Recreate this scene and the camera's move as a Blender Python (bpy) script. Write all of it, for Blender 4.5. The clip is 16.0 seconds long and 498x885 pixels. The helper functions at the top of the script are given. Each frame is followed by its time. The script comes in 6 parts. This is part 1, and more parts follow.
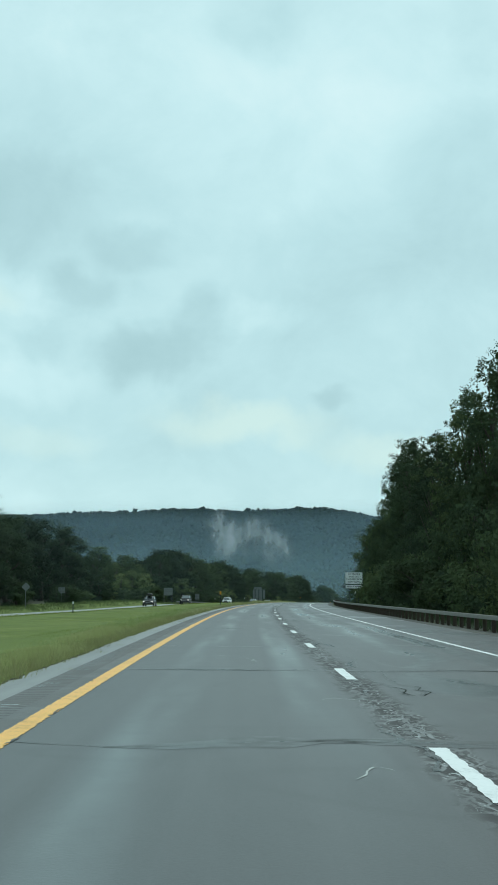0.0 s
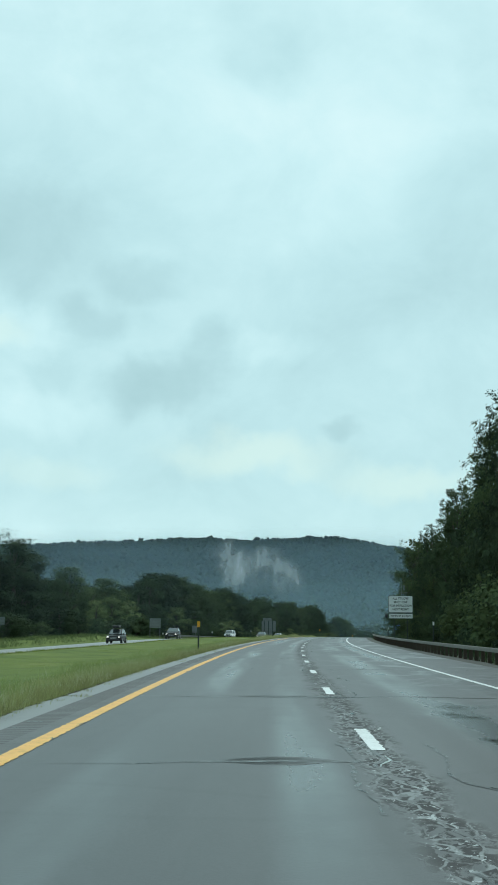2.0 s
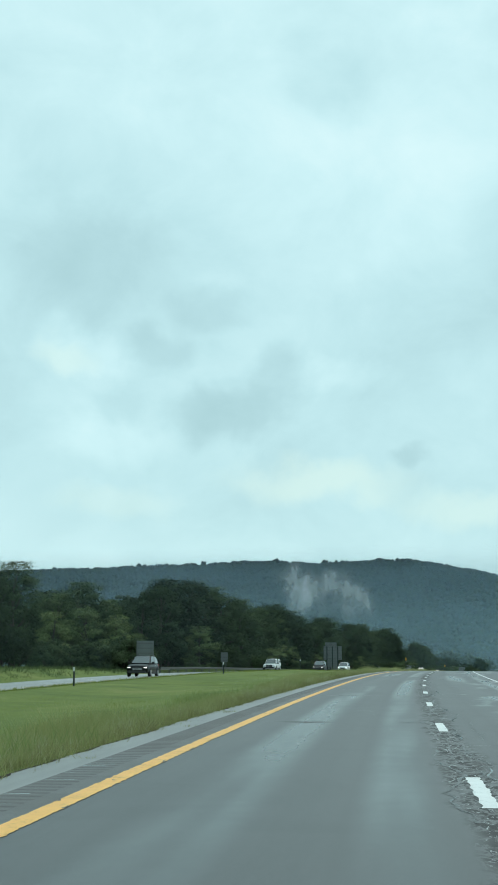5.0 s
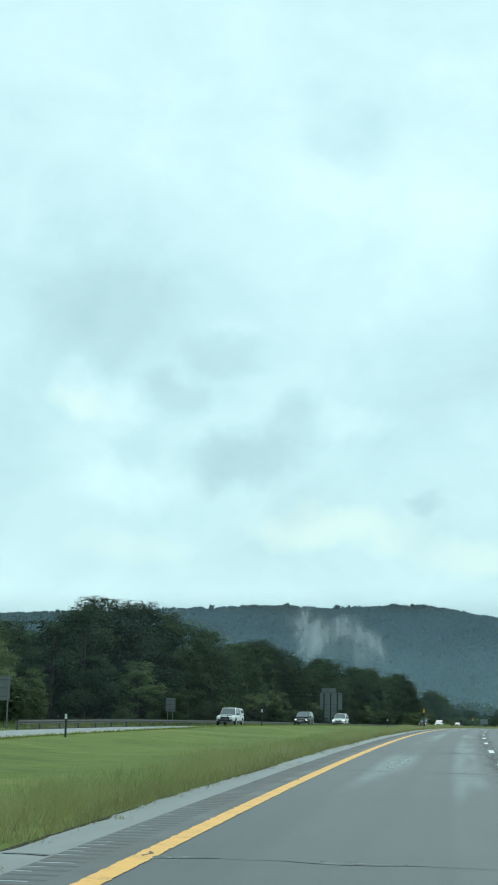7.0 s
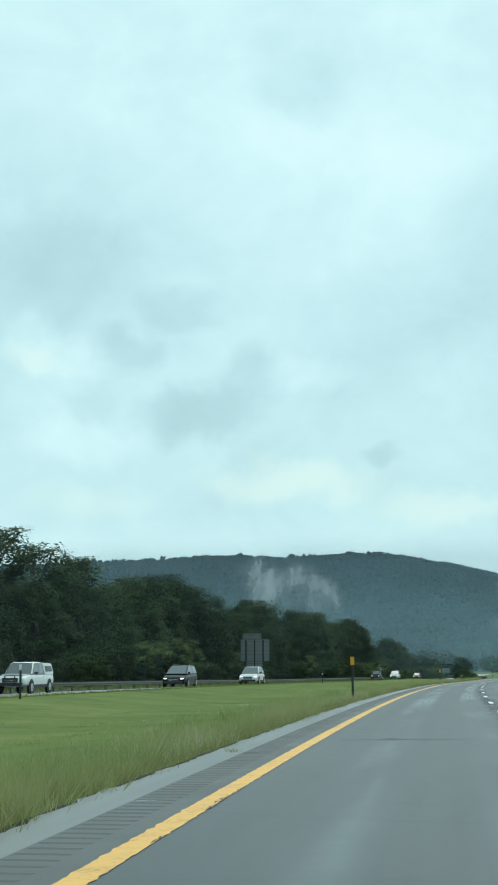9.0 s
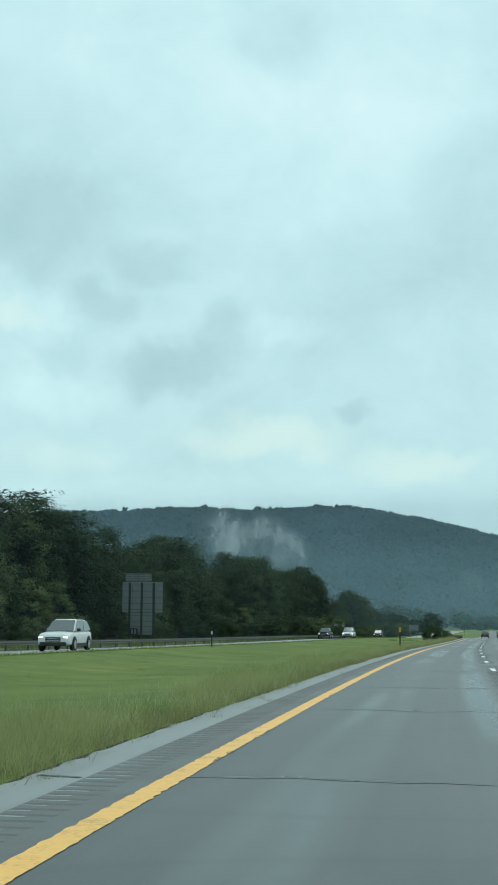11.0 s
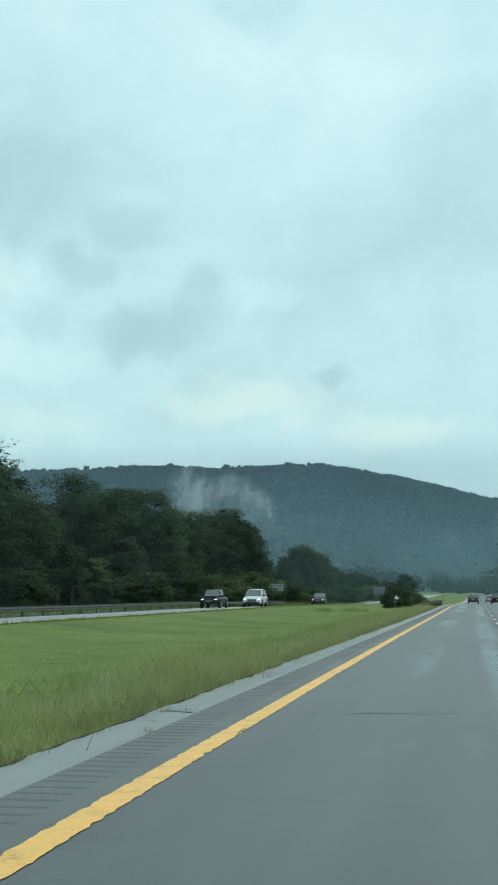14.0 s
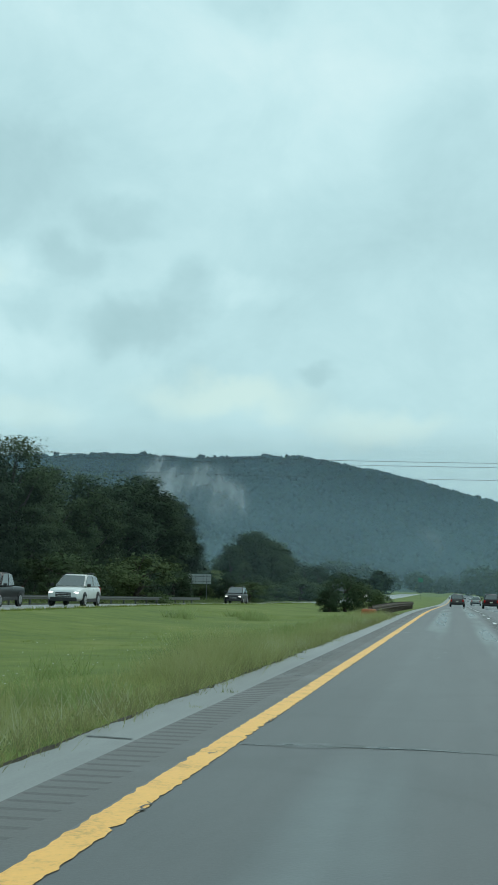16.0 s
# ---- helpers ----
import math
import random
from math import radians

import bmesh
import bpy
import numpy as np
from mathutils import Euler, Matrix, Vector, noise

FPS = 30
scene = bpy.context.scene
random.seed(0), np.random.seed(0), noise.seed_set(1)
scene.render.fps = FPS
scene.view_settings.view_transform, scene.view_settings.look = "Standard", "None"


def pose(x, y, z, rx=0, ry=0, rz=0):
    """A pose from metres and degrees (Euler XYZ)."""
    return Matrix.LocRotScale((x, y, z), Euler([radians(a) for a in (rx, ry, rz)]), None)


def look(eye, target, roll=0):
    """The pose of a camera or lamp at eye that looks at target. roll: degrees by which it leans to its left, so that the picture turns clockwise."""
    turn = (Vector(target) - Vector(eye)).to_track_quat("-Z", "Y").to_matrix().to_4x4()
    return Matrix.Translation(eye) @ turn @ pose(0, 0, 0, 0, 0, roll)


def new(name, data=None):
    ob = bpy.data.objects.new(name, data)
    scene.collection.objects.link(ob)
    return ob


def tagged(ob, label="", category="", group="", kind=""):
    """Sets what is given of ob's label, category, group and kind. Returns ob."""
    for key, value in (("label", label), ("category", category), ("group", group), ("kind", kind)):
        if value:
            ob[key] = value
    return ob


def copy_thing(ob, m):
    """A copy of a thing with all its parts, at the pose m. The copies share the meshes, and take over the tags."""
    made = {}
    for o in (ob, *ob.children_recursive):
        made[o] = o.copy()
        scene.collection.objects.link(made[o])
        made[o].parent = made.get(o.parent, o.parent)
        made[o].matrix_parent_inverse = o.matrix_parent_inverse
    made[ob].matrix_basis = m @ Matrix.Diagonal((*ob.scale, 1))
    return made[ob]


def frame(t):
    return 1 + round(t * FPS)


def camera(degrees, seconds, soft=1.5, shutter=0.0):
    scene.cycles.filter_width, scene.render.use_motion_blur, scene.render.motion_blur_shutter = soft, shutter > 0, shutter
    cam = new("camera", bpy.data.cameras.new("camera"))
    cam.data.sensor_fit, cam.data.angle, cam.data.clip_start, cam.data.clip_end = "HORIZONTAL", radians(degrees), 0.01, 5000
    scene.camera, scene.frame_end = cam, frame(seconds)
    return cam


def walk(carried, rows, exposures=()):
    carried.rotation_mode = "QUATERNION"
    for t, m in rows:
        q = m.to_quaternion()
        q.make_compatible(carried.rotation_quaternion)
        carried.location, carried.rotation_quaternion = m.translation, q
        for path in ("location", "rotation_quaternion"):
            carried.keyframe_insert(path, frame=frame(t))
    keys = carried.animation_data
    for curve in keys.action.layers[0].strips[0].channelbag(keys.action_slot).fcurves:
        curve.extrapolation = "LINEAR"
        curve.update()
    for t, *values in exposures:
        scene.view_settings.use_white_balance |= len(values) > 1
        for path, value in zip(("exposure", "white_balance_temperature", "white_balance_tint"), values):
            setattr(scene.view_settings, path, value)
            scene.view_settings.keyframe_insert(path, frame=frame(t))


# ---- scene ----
cam = camera(19.945, 16.0, soft=1.7)

# t, place, then tilt, lean and heading in degrees
PATH = [
    (0.0, -0.00, 0.00, 1.25, 96.48, -0.43, -0.38),
    (0.5, 0.14, 16.76, 1.38, 96.37, -0.46, -0.27),
    (1.0, 0.32, 33.51, 1.50, 96.46, -0.03, -0.15),
    (1.5, 0.55, 50.25, 1.61, 96.93, -0.03, -0.19),
    (2.0, 0.84, 66.97, 1.72, 97.75, -0.44, -0.00),
    (2.5, 1.14, 83.68, 1.82, 98.60, -0.17, 0.60),
    (3.0, 1.52, 100.37, 1.92, 98.95, 0.13, 1.27),
    (3.5, 1.98, 117.06, 2.01, 98.69, 0.05, 1.77),
    (4.0, 2.53, 133.72, 2.10, 98.36, 0.08, 2.18),
    (4.5, 3.10, 150.38, 2.18, 98.49, -0.08, 2.51),
    (5.0, 3.79, 167.01, 2.27, 98.82, -0.35, 2.81),
    (5.5, 4.59, 183.63, 2.35, 99.26, -0.64, 3.08),
    (6.0, 5.52, 200.23, 2.43, 99.75, -0.91, 3.28),
    (6.5, 6.43, 216.82, 2.52, 100.21, -1.08, 3.41),
    (7.0, 7.45, 233.40, 2.60, 100.70, -1.05, 3.33),
    (7.5, 8.58, 249.96, 2.67, 100.61, -0.71, 3.19),
    (8.0, 9.81, 266.49, 2.72, 100.14, -0.35, 2.82),
    (8.5, 11.26, 283.00, 2.74, 99.45, -0.44, 2.28),
    (9.0, 12.81, 299.49, 2.74, 98.84, 0.10, 1.73),
    (9.5, 14.44, 315.96, 2.72, 98.40, -0.08, 1.16),
    (10.0, 16.18, 332.41, 2.67, 97.96, -0.22, 0.85),
    (10.5, 18.11, 348.82, 2.59, 97.51, -0.33, 0.66),
    (11.0, 20.13, 365.21, 2.49, 97.06, -0.43, 0.53),
    (11.5, 22.24, 381.58, 2.38, 96.63, -0.50, 0.42),
    (12.0, 24.45, 397.92, 2.26, 96.24, -0.53, 0.28),
    (12.5, 26.61, 414.26, 2.13, 95.93, -0.46, 0.12),
    (13.0, 28.85, 430.57, 1.99, 95.67, -0.68, -0.10),
    (13.5, 31.17, 446.86, 1.84, 95.60, -0.43, -0.23),
    (14.0, 33.54, 463.13, 1.68, 95.63, -0.24, -0.33),
    (14.5, 35.96, 479.39, 1.51, 95.33, -1.08, -0.71),
    (15.0, 38.43, 495.62, 1.34, 95.20, -1.91, -1.21),
    (15.5, 40.94, 511.84, 1.19, 95.36, -1.91, -1.35),
    (16.0, 43.49, 528.04, 1.04, 95.46, -1.67, -1.14),
]
walk(cam, [(r[0], pose(*r[1:])) for r in PATH], exposures=[(0.0, 0.02), (2.0, 0.08), (4.0, 0.03), (6.5, 0.23), (8.5, 0.20), (9.5, 0.10), (12.0, 0.05), (14.0, 0.06), (15.5, -0.03), (16.0, -0.03)])

# ---- world and light: a bright overcast sky ----
world = bpy.data.worlds.new("overcast_sky")
scene.world = world
world.use_nodes = True


class Nodes:
    """A short way to write node trees."""

    def __init__(self, tree):
        self.tree = tree

    def add(self, kind, **values):
        n = self.tree.nodes.new(kind)
        for k, val in values.items():
            if k.startswith("i_"):
                n.inputs[k[2:].replace("_", " ")].default_value = val
        return n

    def link(self, a, b):
        self.tree.links.new(a, b)

    def noise(self, vec, scale, detail=3.0, rough=0.55, distort=0.0):
        n = self.add("ShaderNodeTexNoise")
        n.inputs["Scale"].default_value = scale
        n.inputs["Detail"].default_value = detail
        n.inputs["Roughness"].default_value = rough
        n.inputs["Distortion"].default_value = distort
        if vec is not None:
            self.link(vec, n.inputs["Vector"])
        return n.outputs["Fac"]

    def ramp(self, fac, stops):
        n = self.add("ShaderNodeValToRGB")
        els = n.color_ramp.elements
        while len(els) < len(stops):
            els.new(0.5)
        for e, (pos, col) in zip(els, stops):
            e.position = pos
            e.color = (*col, 1) if len(col) == 3 else col
        self.link(fac, n.inputs["Fac"])
        return n.outputs["Color"]

    def steps(self, fac, a, b, lo=0.0, hi=1.0):
        n = self.add("ShaderNodeMapRange")
        n.interpolation_type = "SMOOTHSTEP"
        for key, val in (("From Min", a), ("From Max", b), ("To Min", lo), ("To Max", hi)):
            n.inputs[key].default_value = val
        self.link(fac, n.inputs["Value"])
        return n.outputs["Result"]

    def math(self, op, a, b=0.0, c=0.0):
        n = self.add("ShaderNodeMath")
        n.operation = op
        for i, val in enumerate((a, b, c)):
            if isinstance(val, (int, float)):
                n.inputs[i].default_value = val
            else:
                self.link(val, n.inputs[i])
        return n.outputs[0]

    def mix(self, fac, a, b, kind="MIX"):
        n = self.add("ShaderNodeMix")
        n.data_type, n.blend_type = "RGBA", kind
        for sock, val in ((n.inputs[0], fac), (n.inputs[6], a), (n.inputs[7], b)):
            if isinstance(val, (int, float)):
                sock.default_value = val
            elif isinstance(val, tuple):
                sock.default_value = (*val, 1)
            else:
                self.link(val, sock)
        return n.outputs[2]

    def scaled(self, vec, sx, sy, sz):
        n = self.add("ShaderNodeMapping")
        n.inputs["Scale"].default_value = (sx, sy, sz)
        self.link(vec, n.inputs["Vector"])
        return n.outputs[0]


def sky_nodes():
    t = Nodes(world.node_tree)
    world.node_tree.nodes.clear()
    co = t.add("ShaderNodeTexCoord").outputs["Generated"]
    sky = t.add("ShaderNodeTexSky")
    sky.sky_type, sky.sun_disc = "NISHITA", False
    sky.sun_elevation, sky.sun_rotation = radians(48), radians(35)
    # directions bent by two scales of noise give the clouds torn edges
    way = co
    for scale, amount in ((9.0, 0.06), (28.0, 0.035)):
        bend = t.add("ShaderNodeTexNoise")
        bend.inputs["Scale"].default_value, bend.inputs["Detail"].default_value = scale, 4.0
        t.link(co, bend.inputs["Vector"])
        shift = t.add("ShaderNodeVectorMath")
        shift.operation = "MULTIPLY_ADD"
        t.link(bend.outputs["Color"], shift.inputs[0])
        shift.inputs[1].default_value = (amount, amount, amount)
        t.link(way, shift.inputs[2])
        way = shift.outputs[0]

    def mass(az, el, wide, high):
        """1 inside a soft cloud mass at that bearing and height, 0 outside."""
        az, el = radians(az), radians(el)
        d = t.add("ShaderNodeVectorMath")
        d.operation = "SUBTRACT"
        t.link(way, d.inputs[0])
        d.inputs[1].default_value = (math.sin(az) * math.cos(el) + 0.0475, math.cos(az) * math.cos(el) + 0.0475, math.sin(el) + 0.0475)
        e = t.add("ShaderNodeVectorMath")
        e.operation = "LENGTH"
        t.link(t.scaled(d.outputs[0], 1 / wide, 0.5 / wide, 1 / high), e.inputs[0])
        return t.steps(e.outputs["Value"], 0.25, 1.0, 1.0, 0.0)

    flat = t.scaled(co, 1.0, 1.0, 1.3)
    big = t.noise(flat, 3.6, 3.0, 0.5, 0.2)
    fine = t.noise(flat, 12.0, 5.0, 0.6, 0.3)
    cloud = t.math("MULTIPLY_ADD", fine, 0.30, t.math("MULTIPLY_ADD", big, 0.34, 0.20))
    for az, el, wide, high, amount in CLOUDS:
        cloud = t.math("ADD", cloud, t.math("MULTIPLY", mass(az, el, wide, high), amount))
    up = t.add("ShaderNodeSeparateXYZ")
    t.link(co, up.inputs[0])
    cloud = t.math("ADD", cloud, t.steps(up.outputs[2], 0.20, 0.42, 0.0, 0.06))
    cloud = t.math("ADD", cloud, t.steps(up.outputs[2], 0.06, 0.14, 0.06, 0.0))
    col = t.ramp(cloud, [(0.30, (0.36, 0.575, 0.60)), (0.42, (0.415, 0.645, 0.675)), (0.52, (0.475, 0.725, 0.755)), (0.63, (0.555, 0.81, 0.835)), (0.76, (0.67, 0.89, 0.90))])
    for az, el, wide, high, amount in GLEAMS:
        col = t.mix(t.math("MULTIPLY", mass(az, el, wide, high), amount), col, (0.66, 0.85, 0.77))
    veil = t.mix(0.006, col, sky.outputs[0])
    bg = t.add("ShaderNodeBackground")
    bg.inputs["Strength"].default_value = SKY
    t.link(veil, bg.inputs["Color"])
    out = t.add("ShaderNodeOutputWorld")
    t.link(bg.outputs[0], out.inputs[0])


SKY = 1.0
# soft cloud masses: bearing, height over the horizon, half width and half height, lighter (+) or darker (-)
CLOUDS = (
    (-9.8, 16.0, 0.080, 0.060, -0.13), (-3.3, 9.8, 0.052, 0.032, -0.19), (-1.6, 11.6, 0.034, 0.034, -0.13), (-6.2, 12.6, 0.036, 0.024, -0.12), (-4.4, 14.6, 0.040, 0.022, -0.10), (-7.6, 10.6, 0.030, 0.018, -0.07),
    (4.0, 8.4, 0.022, 0.014, -0.12), (6.5, 14.0, 0.120, 0.060, -0.06), (9.5, 17.5, 0.070, 0.050, -0.04), (0.2, 23.5, 0.050, 0.035, -0.06),
    (-9.5, 12.3, 0.060, 0.026, 0.11), (-8.0, 8.8, 0.060, 0.022, 0.07), (2.0, 20.0, 0.150, 0.060, 0.04), (0.6, 11.6, 0.060, 0.020, 0.07),
)
# where the overcast is thin and warmer
GLEAMS = ((0.2, 7.2, 0.085, 0.022, 0.55), (6.4, 6.3, 0.070, 0.018, 0.45), (-8.0, 6.4, 0.060, 0.016, 0.25), (-10.5, 12.0, 0.040, 0.016, 0.4))
sky_nodes()
sun_data = bpy.data.lights.new("sun", "SUN")
sun_data.energy, sun_data.angle, sun_data.color = 1.0, radians(40), (1.0, 0.97, 0.92)
sun = new("sun", sun_data)
sun.matrix_basis = look((0, 0, 200), (-40, -60, 100))


# ---- materials ----
def material(name):
    m = bpy.data.materials.new(name)
    m.use_nodes = True
    t = Nodes(m.node_tree)
    return m, t, m.node_tree.nodes["Principled BSDF"]


def bump(t, bsdf, height, strength, distance=0.02):
    b = t.add("ShaderNodeBump")
    b.inputs["Strength"].default_value, b.inputs["Distance"].default_value = strength, distance
    t.link(height, b.inputs["Height"])
    t.link(b.outputs[0], bsdf.inputs["Normal"])


def surface(name, dark, light, scale=4.0, rough=0.6, metal=0.0, fine=40.0, relief=0.15, spread=0.1):
    """A plain material with two scales of variation."""
    m, t, b = material(name)
    co = t.add("ShaderNodeTexCoord").outputs["Object"]
    big, small = t.noise(co, scale, 4.0), t.noise(co, fine, 3.0)
    both = t.math("MULTIPLY_ADD", small, 0.4, t.math("MULTIPLY", big, 0.6))
    t.link(t.ramp(both, [(0.33, dark), (0.67, light)]), b.inputs["Base Color"])
    t.link(t.steps(big, 0.3, 0.7, rough - spread, rough + spread), b.inputs["Roughness"])
    b.inputs["Metallic"].default_value = metal
    bump(t, b, small, relief)
    return m


def road_material(name, base, tar_at, worn):
    """Damp old asphalt: wheel tracks, stains, a broken joint along one line. UV is metres across and along."""
    m, t, b = material(name)
    uv = t.add("ShaderNodeUVMap").outputs[0]
    across = t.add("ShaderNodeSeparateXYZ")
    t.link(uv, across.inputs[0])
    u = across.outputs[0]
    big = t.noise(t.scaled(uv, 0.55, 0.07, 1), 1.0, 4.0, 0.6)
    mid = t.noise(t.scaled(uv, 1.6, 0.35, 1), 1.0, 5.0, 0.65, 0.6)
    grit = t.noise(uv, 38.0, 3.0, 0.7)
    streak = t.noise(t.scaled(uv, 3.2, 0.03, 1), 1.0, 3.0)
    lo, hi = tuple(c * 0.74 for c in base), tuple(c * 1.22 for c in base)
    col = t.ramp(t.math("MULTIPLY_ADD", streak, 0.45, t.math("MULTIPLY", big, 0.55)), [(0.36, lo), (0.64, hi)])
    col = t.mix(t.steps(mid, 0.48, 0.70, 0.0, 0.55), col, tuple(c * 0.62 for c in base))
    col = t.mix(t.steps(grit, 0.40, 0.68, 0.0, 0.30), col, tuple(c * 1.6 for c in base))
    # broken asphalt along the lane joint
    off = t.math("ABSOLUTE", t.math("SUBTRACT", t.math("MULTIPLY_ADD", t.noise(t.scaled(uv, 1, 0.5, 1), 1.3, 3.0), 0.5, u), tar_at + 0.25))
    band = t.steps(off, 0.08, 0.36, 1.0, 0.0)
    rough_bits = t.noise(t.scaled(uv, 8, 3.4, 1), 1.0, 4.0, 0.7, 1.0)
    patch = t.math("MULTIPLY", band, t.steps(rough_bits, 0.42, 0.52))
    patch = t.math("MULTIPLY", patch, t.steps(t.noise(t.scaled(uv, 0.1, 0.12, 1), 1.0, 2.0), 0.30, 0.42))
    patch = t.math("MULTIPLY", patch, worn)
    col = t.mix(patch, col, tuple(c * 0.34 for c in base))
    chips = t.math("MULTIPLY", patch, t.steps(t.noise(t.scaled(uv, 13, 5.0, 1), 1.0, 3.0, 0.6, 1.5), 0.60, 0.65))
    col = t.mix(t.math("MULTIPLY", chips, 0.8), col, (0.62, 0.66, 0.66))
    # pale lines in the crazed joint: sky glint on its water, put into the colour
    cell = t.add("ShaderNodeTexVoronoi")
    cell.feature = "DISTANCE_TO_EDGE"
    cell.inputs["Scale"].default_value = 1.0
    torn = t.add("ShaderNodeTexNoise")
    torn.inputs["Scale"].default_value = 2.0
    t.link(uv, torn.inputs["Vector"])
    pull = t.add("ShaderNodeVectorMath")
    pull.operation = "MULTIPLY_ADD"
    t.link(torn.outputs["Color"], pull.inputs[0])
    pull.inputs[1].default_value = (0.3, 0.7, 0)
    t.link(uv, pull.inputs[2])
    t.link(t.scaled(pull.outputs[0], 5.5, 1.1, 1), cell.inputs["Vector"])
    line = t.math("MULTIPLY", t.steps(cell.outputs["Distance"], 0.03, 0.07, 1.0, 0.0), t.math("MULTIPLY", patch, t.steps(big, 0.42, 0.55)))
    col = t.mix(t.math("MULTIPLY", line, 0.6), col, (0.42, 0.45, 0.45))
    # dark stained bands where slabs below have moved
    wave = t.noise(t.scaled(uv, 0.10, 0.16, 1), 1.0, 2.0, 0.4)
    seam = t.steps(t.math("ABSOLUTE", t.math("SUBTRACT", t.math("FRACT", t.math("MULTIPLY", wave, 6.0)), 0.5)), 0.0, 0.07, 1.0, 0.0)
    col = t.mix(t.math("MULTIPLY", seam, t.math("MULTIPLY", worn, 0.22)), col, tuple(c * 0.38 for c in base))
    t.link(col, b.inputs["Base Color"])
    # damp film, smoothest in the wheel tracks, broken up along and across the road
    tracks = None
    for at, half in ((-0.75, 0.55), (0.85, 0.45), (3.3, 0.7), (4.6, 0.4)):
        lane = t.steps(t.math("ABSOLUTE", t.math("SUBTRACT", u, at)), half * 0.25, half, 1.0, 0.0)
        tracks = lane if tracks is None else t.math("ADD", tracks, lane)
    wet = t.math("MULTIPLY", tracks, t.steps(t.noise(t.scaled(uv, 0.5, 0.035, 1), 1.0, 3.0, 0.5), 0.42, 0.64, 0.1, 1.0))
    ripple = t.noise(t.scaled(uv, 1.3, 1.1, 1), 1.0, 4.0, 0.6)
    wet = t.math("MULTIPLY", wet, t.steps(ripple, 0.25, 0.70, 0.80, 1.0))
    soak = t.math("MULTIPLY", t.steps(t.noise(t.scaled(uv, 0.5, 0.16, 1), 1.0, 4.0, 0.6, 0.8), 0.50, 0.68), t.steps(u, 1.8, 3.2))
    wet = t.math("ADD", wet, t.math("MULTIPLY", soak, 0.8))
    r = t.math("SUBTRACT", 0.45, t.math("MULTIPLY", wet, 0.22))
    t.link(t.math("MULTIPLY_ADD", patch, 0.3, r), b.inputs["Roughness"])
    b.inputs["Specular IOR Level"].default_value = 0.5
    h = t.math("ADD", t.math("MULTIPLY", grit, 0.5), t.math("MULTIPLY", patch, t.math("MULTIPLY", rough_bits, 1.6)))
    bump(t, b, h, 0.22, 0.012)
    return m


def paint_material(name, colour, worn):
    m, t, b = material(name)
    co = t.add("ShaderNodeTexCoord").outputs["Object"]
    a, c = t.noise(co, 3.0, 5.0, 0.7), t.noise(co, 26.0, 4.0, 0.7)
    fac = t.math("MULTIPLY_ADD", a, 0.5, t.math("MULTIPLY", c, 0.5))
    t.link(t.ramp(fac, [(0.30, tuple(x * 0.45 for x in colour)), (0.40 + worn, colour), (0.7, tuple(min(1, x * 1.12) for x in colour))]), b.inputs["Base Color"])
    b.inputs["Roughness"].default_value = 0.55
    bump(t, b, c, 0.2, 0.004)
    return m


def leaf_material(name, dark, light, pale, clear=0.22, patch=0.35, gloss=0.12):
    m, t, b = material(name)
    isl = t.add("ShaderNodeNewGeometry").outputs["Random Per Island"]
    obj = t.add("ShaderNodeObjectInfo").outputs["Random"]
    co = t.add("ShaderNodeTexCoord").outputs["Object"]
    clump = t.noise(co, patch, 3.0)
    v = t.math("ADD", t.math("MULTIPLY", isl, 0.15), t.math("ADD", t.math("MULTIPLY", obj, 0.42), t.math("MULTIPLY", clump, 0.5)))
    col = t.ramp(v, [(0.28, dark), (0.6, light), (0.95, pale)])
    t.link(col, b.inputs["Base Color"])
    b.inputs["Roughness"].default_value = 0.85
    b.inputs["Specular IOR Level"].default_value = gloss
    tr = t.add("ShaderNodeBsdfTranslucent")
    t.link(col, tr.inputs["Color"])
    mx = t.add("ShaderNodeMixShader")
    mx.inputs[0].default_value = clear
    t.link(b.outputs[0], mx.inputs[1])
    t.link(tr.outputs[0], mx.inputs[2])
    t.link(mx.outputs[0], m.node_tree.nodes["Material Output"].inputs[0])
    return m


def grass_material():
    m, t, b = material("mown_grass")
    co = t.add("ShaderNodeTexCoord").outputs["Object"]
    big, mid, fine = t.noise(co, 0.13, 5.0, 0.7), t.noise(co, 0.9, 5.0, 0.7), t.noise(co, 22.0, 4.0, 0.7)
    v = t.math("ADD", t.math("MULTIPLY", big, 0.55), t.math("ADD", t.math("MULTIPLY", mid, 0.30), t.math("MULTIPLY", fine, 0.15)))
    t.link(t.ramp(v, [(0.38, (0.072, 0.108, 0.026)), (0.46, (0.110, 0.150, 0.034)), (0.54, (0.142, 0.180, 0.041)), (0.62, (0.200, 0.210, 0.066))]), b.inputs["Base Color"])
    b.inputs["Roughness"].default_value = 0.85
    b.inputs["Specular IOR Level"].default_value = 0.15
    bump(t, b, t.math("ADD", mid, t.math("MULTIPLY", fine, 0.4)), 0.35, 0.06)
    return m


